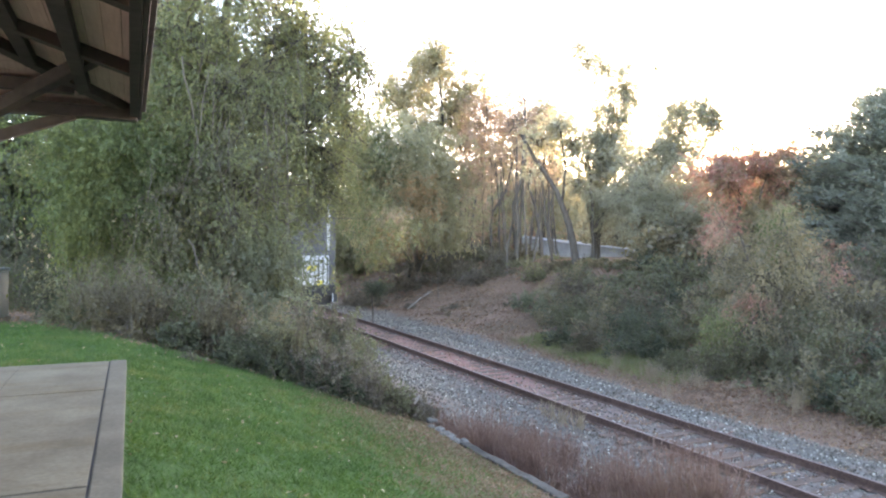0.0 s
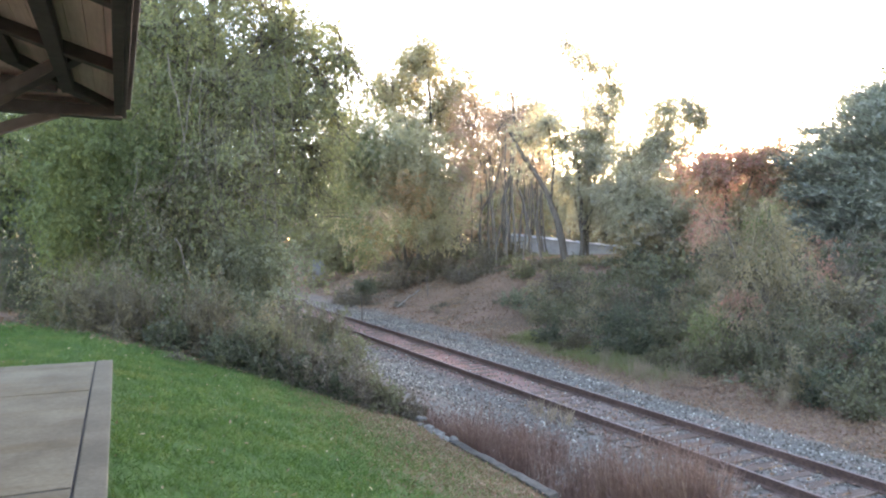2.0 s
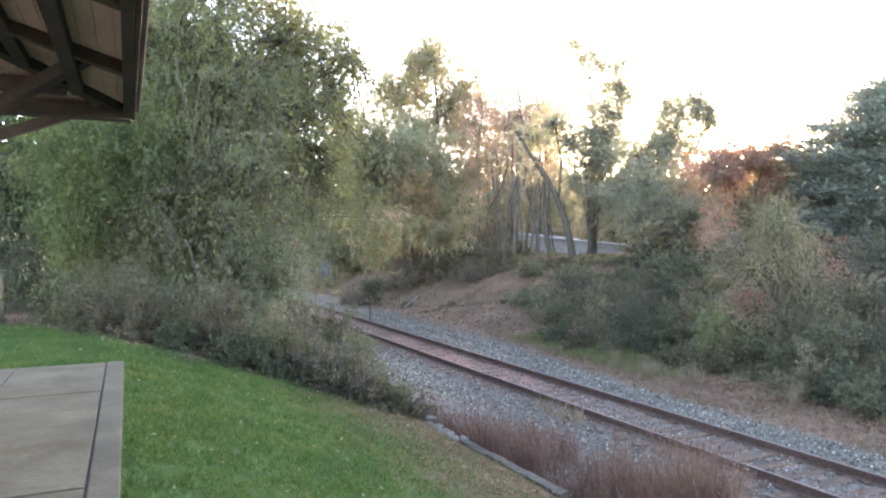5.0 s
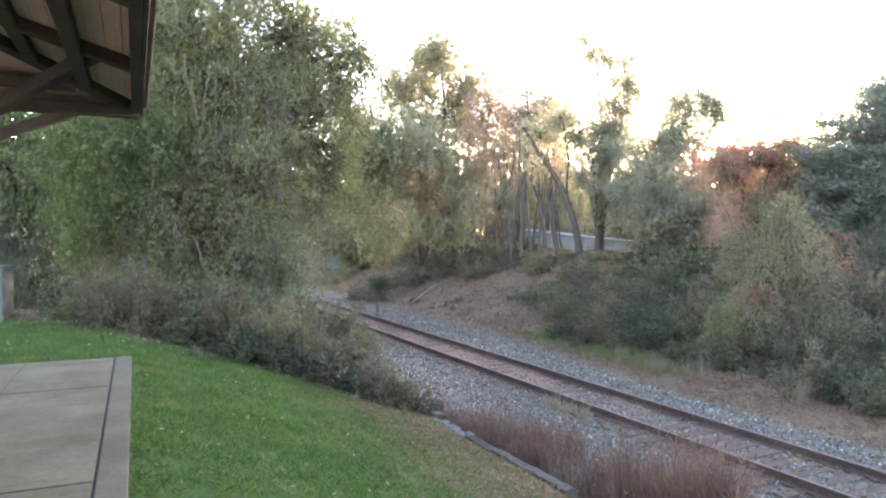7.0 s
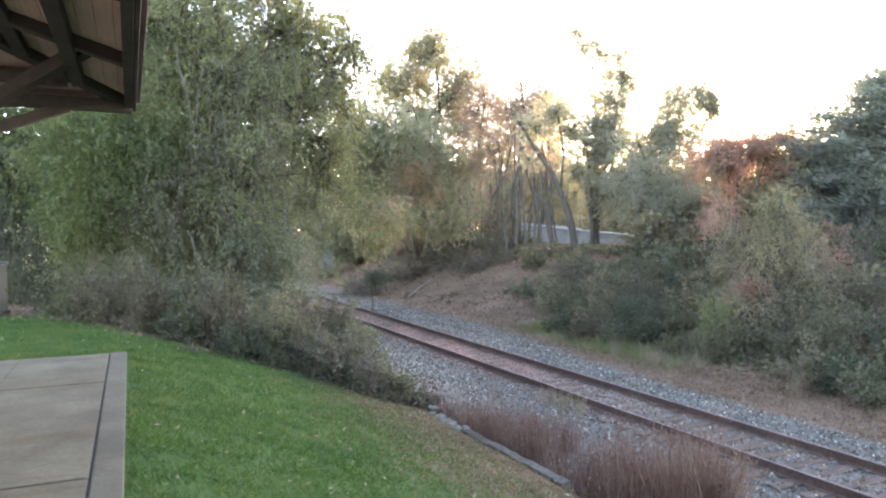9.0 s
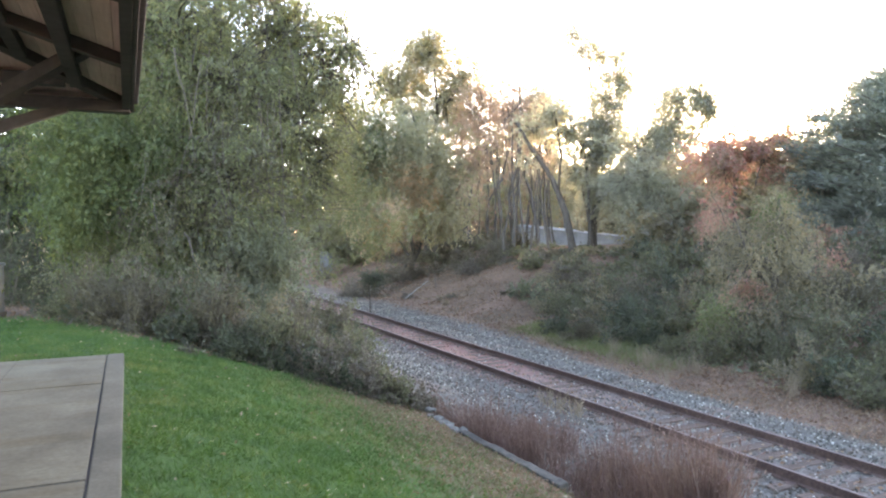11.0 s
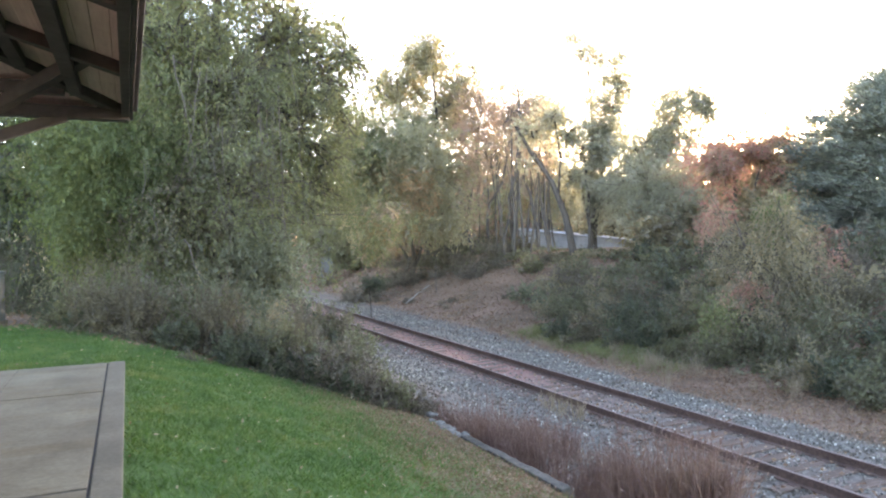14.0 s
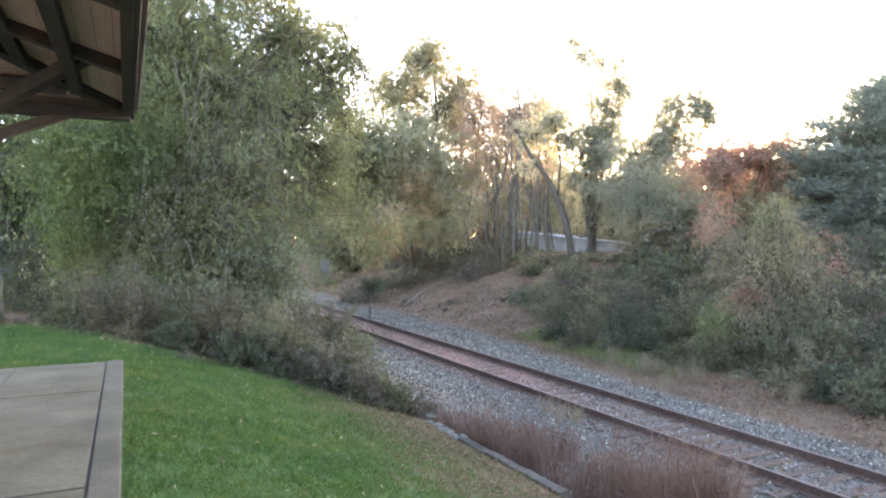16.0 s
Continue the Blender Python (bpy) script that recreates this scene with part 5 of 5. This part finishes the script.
def make_relay_cabinet():
    x, y = -9.55, 60.0
    base = thing("relay_cabinet", Matrix.Translation((x, y, ground_z(x, y))) @ Matrix.Rotation(radians(10), 4, "Z"), "pale grey metal relay cabinet beside the line", "cabinet")
    part("body", box(1.0, 0.8, 2.05, (0, 0, 1.05), None, 0.02), CABINET_GREY, base)
    part("lid", box(1.1, 0.9, 0.08, (0, 0, 2.1), None, 0.02), CABINET_GREY, base)
    part("door_panel", box(0.84, 0.03, 1.7, (0, -0.412, 1.05), None, 0.008), CABINET_GREY, base)


make_relay_cabinet()

# ---- shrubs along the lawn's edge ----
for k, (place, r, h, count, leaf, m) in enumerate([
        ((-7.09, 13.40), 0.6, 0.8, 5580, 0.054, SHRUB), ((-6.04, 12.70), 0.95, 1.25, 8060, 0.046, BROWN), ((-5.28, 12.30), 0.7, 1.45, 7130, 0.046, BROWN), ((-4.75, 12.60), 0.7, 0.85, 5600, 0.050, LUSH),
        ((-4.04, 12.40), 0.75, 1.6, 8060, 0.046, BROWN), ((-3.37, 11.90), 0.75, 0.9, 6200, 0.050, DARKLEAF), ((-2.85, 12.20), 0.75, 1.3, 6820, 0.054, SHRUB), ((-2.29, 12.00), 0.7, 1.05, 7000, 0.046, SHRUB),
        ((-1.87, 11.70), 0.65, 1.05, 7750, 0.047, RUSSET), ((-1.45, 12.20), 0.7, 1.2, 6510, 0.043, SHRUB), ((-1.16, 11.40), 0.5, 0.9, 4650, 0.043, RUSSET), ((-0.74, 11.40), 0.55, 0.75, 5580, 0.043, SHRUB),
        ((-0.37, 11.60), 0.4, 0.5, 2790, 0.040, RUSSET), ((-2.70, 13.20), 0.85, 1.35, 7500, 0.046, RUSSET), ((-1.95, 13.30), 0.75, 1.1, 6500, 0.046, DARKLEAF), ((-2.25, 14.20), 0.8, 1.5, 9500, 0.054, SHRUB), ((-1.72, 14.10), 0.6, 1.35, 6500, 0.052, SHRUB), ((-2.75, 13.90), 0.8, 1.45, 8500, 0.054, DARKLEAF)]):
    bush(*place, r, h, int(count * 0.7), leaf * 1.25, m, "scrubby brown-green shrub along the lawn edge", 200 + k, wide=0.55, group="shrubs along the lawn")
# the DARKLEAF row behind the cabinet is dark fill for a shaded gap
for k, (place, r, h, count, leaf, m) in enumerate([
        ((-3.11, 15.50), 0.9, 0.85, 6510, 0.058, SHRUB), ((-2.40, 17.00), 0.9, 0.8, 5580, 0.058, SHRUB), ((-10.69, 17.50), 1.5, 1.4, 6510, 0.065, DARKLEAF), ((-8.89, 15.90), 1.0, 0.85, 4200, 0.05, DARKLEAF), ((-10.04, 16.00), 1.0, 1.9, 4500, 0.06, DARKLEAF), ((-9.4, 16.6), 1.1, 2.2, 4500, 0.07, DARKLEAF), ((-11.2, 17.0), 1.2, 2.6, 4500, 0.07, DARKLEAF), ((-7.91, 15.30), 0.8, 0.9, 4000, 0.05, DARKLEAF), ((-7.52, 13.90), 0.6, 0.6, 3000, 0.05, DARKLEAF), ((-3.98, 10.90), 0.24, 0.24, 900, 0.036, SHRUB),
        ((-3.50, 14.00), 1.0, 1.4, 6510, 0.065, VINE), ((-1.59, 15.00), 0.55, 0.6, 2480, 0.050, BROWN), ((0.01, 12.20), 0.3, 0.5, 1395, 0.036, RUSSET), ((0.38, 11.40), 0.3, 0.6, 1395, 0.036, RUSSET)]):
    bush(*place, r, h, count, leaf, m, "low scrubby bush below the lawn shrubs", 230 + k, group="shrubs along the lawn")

# dark leaf colour low among the stalks stands for the shade in the hollows
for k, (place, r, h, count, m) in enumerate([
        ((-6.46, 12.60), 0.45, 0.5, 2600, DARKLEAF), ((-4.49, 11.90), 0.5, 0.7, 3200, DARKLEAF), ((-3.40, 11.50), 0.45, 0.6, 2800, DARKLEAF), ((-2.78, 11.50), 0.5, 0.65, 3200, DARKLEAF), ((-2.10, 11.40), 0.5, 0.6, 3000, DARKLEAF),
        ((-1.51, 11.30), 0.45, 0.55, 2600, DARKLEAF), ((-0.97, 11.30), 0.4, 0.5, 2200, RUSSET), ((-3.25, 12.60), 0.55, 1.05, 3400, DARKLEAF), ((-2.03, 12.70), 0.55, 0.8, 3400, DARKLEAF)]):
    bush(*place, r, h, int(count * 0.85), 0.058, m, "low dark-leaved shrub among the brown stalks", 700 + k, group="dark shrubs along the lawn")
for k, (x, y) in enumerate([(-5.36, 12.50), (-4.03, 12.30), (-2.48, 12.10), (-6.45, 13.00)]):
    tuft(x, y, 0.34, 1.4, 90, BROWN, "feathery brown goldenrod gone to seed", 480 + k, name="goldenrod_clump", lean=0.28, wide=0.014, group="goldenrod among the shrubs")

# ---- thicket on the slope beyond the line ----


def scrub_top(x, y, h):
    """The scrub stays low on the open ground before the white shed."""
    return min(h, max(0.4, 2.95 - ground_z(x, y))) if y > 31 and 0.12 * y < x < 0.272 * y else h


rngp = random.Random(9)
k = 0
for row in range(6):
    d0 = 16.75 + row * 1.75
    s0 = -9.0 + rngp.random()
    while s0 < 22 + 2.1 * (d0 - 16.5):
        s, d = s0 + rngp.uniform(-0.6, 0.6), d0 + rngp.uniform(-0.5, 0.5)
        m = (SHRUB, VINE, SHRUB, DARKLEAF, VINE, BROWN, DARKLEAF)[rngp.choice((0, 1, 2, 3, 4, 5, 0, 1, 6))]
        x, y = on(s, d)
        big = rngp.uniform(0.7, 1.15) * (1.0 if row else 0.8)
        tall = scrub_top(x, y, 1.75 * big)
        bush(x, y, 1.5 * big, tall, (1900, 1900, 1300, 480, 420, 420)[row], (0.108, 0.108, 0.12, 0.21, 0.22, 0.22)[row], m, "tangled thicket shrub on the embankment", 300 + k, group="embankment thicket", depth_r=1.2 * big)
        k += 1
        s0 += 1.4 + 0.22 * row
for k in range(26):
    s, d = rngp.uniform(40, 78), rngp.uniform(17.5, 27)
    if d < 16.5 + (s - 30) * 0.08:
        continue
    x, y = on(s, d)
    bush(x, y, rngp.uniform(1.3, 2.0), rngp.uniform(1.0, 1.9), 1100, 0.2, (RUSSET, BROWN, SHRUB, BROWN)[k % 4], "dull undergrowth shrub on the leafy bank", 260 + k, group="bank undergrowth")

for k in range(40):
    s, d = rngp.uniform(33, 60), rngp.uniform(20.5, 25.5)
    x, y = on(s, d)
    bush(x, y, rngp.uniform(0.9, 1.7), scrub_top(x, y, rngp.uniform(0.7, 1.4)), 620, 0.15, (RUSSET, BROWN, SHRUB, RUSSET)[k % 4], "dull brown undergrowth along the top of the bank", 820 + k, group="bank undergrowth")
for k in range(12):
    s, d = rngp.uniform(31, 50), rngp.uniform(16.5, 22)
    x, y = on(s, d)
    bush(x, y, rngp.uniform(0.25, 0.6), rngp.uniform(0.3, 0.75), 260, 0.09, (STRAW, RUSSET, BROWN)[k % 3], "sparse dry weed on the leafy bank", 850 + k, name="bank_weed", group="weeds on the bank")

for k, (x, y, r, h, m) in enumerate([(14.3, 23.2, 1.4, 1.5, RUSSET), (13.0, 21.4, 1.1, 1.3, BROWN), (15.2, 24.5, 1.5, 1.7, RUSSET), (11.6, 17.6, 0.8, 0.9, BROWN)]):
    bush(x, y, r, h, 2600, 0.09, m, "dull russet bush at the end of the thicket", 880 + k, group="russet bushes on the embankment")

for k in range(15):
    s, d = (rngp.uniform(23.5, 29.5), rngp.uniform(17.2, 22)) if k < 9 else (rngp.uniform(33, 41), rngp.uniform(20.5, 24.5))
    x, y = on(s, d)
    bush(x, y, rngp.uniform(0.9, 1.4), scrub_top(x, y, rngp.uniform(0.9, 1.5)), 1000, 0.13, (SHRUB, IVY, VINE, RUSSET)[k % 4] if k < 9 else (RUSSET, BROWN)[k % 2], "loose shrub where the thicket thins out on the bank", 900 + k, group="embankment thicket")

# small lone sapling beyond the far rail
grow("sapling", (-3.32, 34.80), [((-3.30, 34.80, 1.70), 0.03)], [((-3.25, 34.80, 1.55), (0.55, 0.45, 0.38), 1500)], 0.09, DARKLEAF, "small dark sapling beside the rails", seed=31, trunk_r=0.03, twig=0.25, droop=0.1)
for k, (x, y, r, top) in enumerate([(-2.26, 14.0, 0.50, 2.98), (-1.86, 13.7, 0.44, 2.76)]):
    bush(x, y, r, top - ground_z(x, y), 3200, 0.06, (SHRUB, BROWN)[k], "scrubby brown-green shrub at the foot of the lawn", 940 + k, group="shrubs along the lawn")
bush(*(-1.65, 48.00), 2.2, 1.3, 2600, 0.17, RUSSET, "dull russet undergrowth shrub on the bank", 37)
bush(*(-9.15, 58.30), 1.5, 1.45, 1600, 0.16, RUSSET, "dull russet undergrowth shrub on the bank", 36)
bush(*(-4.87, 46.00), 2.2, 1.5, 3000, 0.16, RUSSET, "dull russet undergrowth shrub on the bank", 38)
bush(*(-3.57, 25.00), 0.5, 0.5, 900, 0.09, WEED, "low green weed bush near the rails", 32)


def make_fallen_branch():
    a, b = on(38.2, 16.3), on(40.4, 18.9)
    rng = np.random.default_rng(4)
    za, zb = ground_z(*a) + 0.10, ground_z(*b) + 0.14
    ob = thing("fallen_branch", Matrix.Translation((*a, za)), "pale fallen branch on the leafy bank", "branch")
    line = wander((0, 0, 0), (b[0] - a[0], b[1] - a[1], zb - za), 7, 0.03, rng)
    V, F = tubes([(line, np.linspace(0.045, 0.02, 7)), (wander(line[4], line[4] + np.array([0.3, 0.1, 0.35]), 4, 0.02, rng), np.linspace(0.03, 0.01, 4))], 6)
    part("limb", from_arrays("limb", V, [F], PALEWOOD, True), PALEWOOD, ob)


make_fallen_branch()

# ---- russet grasses along the wall and in the ditch ----
rngp = random.Random(17)
k = 0
while k < 40:
    s, d = rngp.uniform(4.4, 10.9), rngp.uniform(5.1, 8.6)
    inner = d < 5.25 + 0.45 * ease(11.0, 9.4, s)
    front = s < 8.2 and d < 5.1 + (8.5 - s) * 1.6
    if d > 1.12 * s or not (inner or front) or (front and d > 7.4 and rngp.random() < 0.45):
        continue
    x, y = on(s, d)
    tall = rngp.uniform(0.6, 1.4) * (1.0 - 0.09 * (d - 5.2)) * (0.85 if s > 9.6 else 1.0)
    tuft(x, y, rngp.uniform(0.16, 0.36), tall, rngp.choice((90, 150, 210)), REED, "upright clump of dry russet grass", 400 + k, group="russet grasses by the wall", lean=0.2)
    k += 1
for k, (x, y) in enumerate([(0.12, 12.60), (0.62, 12.30), (1.22, 12.20), (1.75, 12.40), (1.41, 11.70), (2.22, 11.90)]):
    tuft(x, y, 0.22, 0.5 + 0.04 * k, 220, REED, "upright clump of dry russet grass", 600 + k, group="russet grasses by the wall", lean=0.22)
for k, (x, y) in enumerate([(2.72, 15.30), (3.04, 14.90), (2.52, 15.80)]):
    tuft(x, y, 0.13, 0.58, 34, STRAW, "small straw-coloured weed beside the near rail", 440 + k, name="straw_weed", lean=0.38, wide=0.02)
for k, (x, y) in enumerate([(6.58, 21.00), (6.32, 21.00), (8.90, 17.00), (9.08, 17.40), (7.25, 20.00), (7.51, 19.60), (5.85, 22.50), (6.08, 18.20)]):
    tuft(x, y, 0.15, 0.75, 32, STRAW, "tall dry seed-headed weed on the verge", 450 + k, name="dry_weed", lean=0.18)

for k in range(22):
    s, d = rngp.uniform(6, 25), rngp.uniform(14.6, 16.2)
    x, y = on(s, d)
    tuft(x, y, rngp.uniform(0.12, 0.25), rngp.uniform(0.3, 0.55), 28, STRAW, "tall dry seed-headed weed on the verge", 470 + k, name="dry_weed", lean=0.2, group="dry weeds on the verge")

for k, (s, d) in enumerate([(8.5, 5.25), (7.9, 5.5), (7.6, 6.1), (7.2, 5.35)]):
    x, y = on(s, d)
    bush(x, y, 0.2, 0.32, 260, 0.05, WEED, "small green weed among the russet grass", 920 + k, name="green_weed", group="green weeds by the wall")

# ---- lawn, verge and leaf litter ----
strew("lawn_grass", 520000, (-4, 16.5), (-1.2, 4.7), (0.035, 0.085), BLADE, "green mown lawn grass", "grass", 21,
      lambda s, d, r: (s < lawn_end(d) + 0.35 + r.normal(size=len(s)) * 0.3) & off_platform(s, d) & (r.random(len(s)) > 0.85 * ease(2.2, 4.2, d)) & (r.random(len(s)) < tussock(s, d)), 0.9, 0.12)
strew("lawn_grass_left", 90000, (8.5, 17.6), (-7.5, -1.0), (0.035, 0.09), BLADE, "green lawn grass behind the platform", "grass", 22,
      lambda s, d, r: (s < lawn_end(d) + 0.4 + r.normal(size=len(s)) * 0.25) & off_platform(s, d), 0.9, 0.16)
strew("dry_lawn_edge", 52000, (2, 12), (1.8, 4.75), (0.03, 0.08), DRYTURF, "thin straw-coloured turf along the wall", "grass", 23,
      lambda s, d, r: (r.random(len(s)) < ease(1.8, 3.8, d)), 0.45, 0.14)
strew("lawn_leaves", 800, (2, 16), (-6, 4.7), (0.03, 0.066), LITTER, "fallen pale leaves scattered on the lawn", "leaves", 24,
      lambda s, d, r: off_platform(s, d), 0.25, 0.45, 0.05)
strew("edge_leaves", 6500, (7.5, 18.5), (-8, 5), (0.04, 0.09), BANK, "dead leaves drifted under the shrubs", "leaves", 25,
      lambda s, d, r: (s > lawn_end(d) - 0.3 + abs(r.normal(size=len(s))) * 0.3) & off_platform(s, d), 0.15, 0.7, 0.02)
strew("bank_leaves", 46000, (8, 75), (15, 28), (0.07, 0.14), BANK, "brown leaf litter on the wooded bank", "leaves", 26,
      lambda s, d, r: d > 15.3 + r.normal(size=len(s)) * 0.3, 0.2, 0.7, 0.02)
strew("verge_straw", 7000, (-4, 30), (13.0, 16.2), (0.08, 0.34), STRAW, "dry straw-coloured verge grass", "grass", 27,
      lambda s, d, r: (d > 13.9 + 1.5 * ease(12, 26, s) + r.normal(size=len(s)) * 0.4) & (r.random(len(s)) < 0.55 + 0.45 * np.sin(s * 1.1 + d)), 1.3, 0.05)
strew("verge_green", 14000, (15.5, 25), (14.6, 17.0), (0.12, 0.38), WEED, "fresh green verge grass below the thicket", "grass", 28,
      lambda s, d, r: (d > 15.0 + 0.7 * ease(12, 26, s) + r.normal(size=len(s)) * 0.25) & (r.random(len(s)) < 0.4 + 0.6 * ease(15, 20, s)), 1.0, 0.07)
strew("wall_leaves", 3000, (4, 11.2), (2.6, 4.72), (0.016, 0.04), BANK, "brown dead leaves on the dry turf by the wall", "leaves", 35,
      lambda s, d, r: r.random(len(s)) < ease(2.6, 4.0, d + 0.08 * (s - 6)), 0.2, 0.7, 0.03)
strew("verge_leaves", 15000, (2, 27), (13.7, 16.6), (0.04, 0.11), BANK, "brown dead leaves and stalks on the verge", "leaves", 36,
      lambda s, d, r: d > 13.8 + 1.4 * ease(12, 26, s) + r.normal(size=len(s)) * 0.35, 0.25, 0.5, 0.02)
strew("thicket_vines", 30000, (-9, 27), (16.2, 27), (0.07, 0.17), IVY, "low trailing vines covering the embankment", "vines", 38,
      lambda s, d, r: (d > 16.5 + r.normal(size=len(s)) * 0.3) & (s < 21 + 0.9 * (d - 16) + r.normal(size=len(s)) * 0.8), 0.3, 0.6, 0.06)
strew("thicket_sprigs", 16000, (-9, 27), (16.4, 27), (0.12, 0.4), SHRUB, "leafy sprigs among the embankment vines", "vines", 39,
      lambda s, d, r: (d > 16.8 + r.normal(size=len(s)) * 0.3) & (s < 21 + 0.9 * (d - 16) + r.normal(size=len(s)) * 0.8), 0.8, 0.3, 0.05)
strew("bank_stalks", 3800, (27, 70), (15.8, 26), (0.12, 0.5), BROWN, "dry stalks standing on the leafy bank", "grass", 37,
      lambda s, d, r: r.random(len(s)) < 0.3 + 0.5 * (np.sin(s * 0.9 + d * 1.3) * np.sin(d * 1.1 - s * 0.4) > 0.1), 1.2, 0.05)
strew("track_litter", 2600, (3, 45), (9.4, 12.1), (0.04, 0.10), BANK, "brown leaves and bark between the rails", "leaves", 29,
      lambda s, d, r: (abs(d - NEAR_RAIL) > 0.1) & (abs(d - FAR_RAIL) > 0.1), 0.08, 0.6, 0.05, 1.4)


def motions():
    """The train draws away along the line."""
    rows = []
    for k in range(17):
        s = 39.3 + 16.0 * k
        x, y = on(s, (NEAR_RAIL + FAR_RAIL) / 2)
        rows.append((float(k), pose(x, y, 0.0, 0, 0, math.degrees(TURN))))
    walk(wagon, rows)


motions()
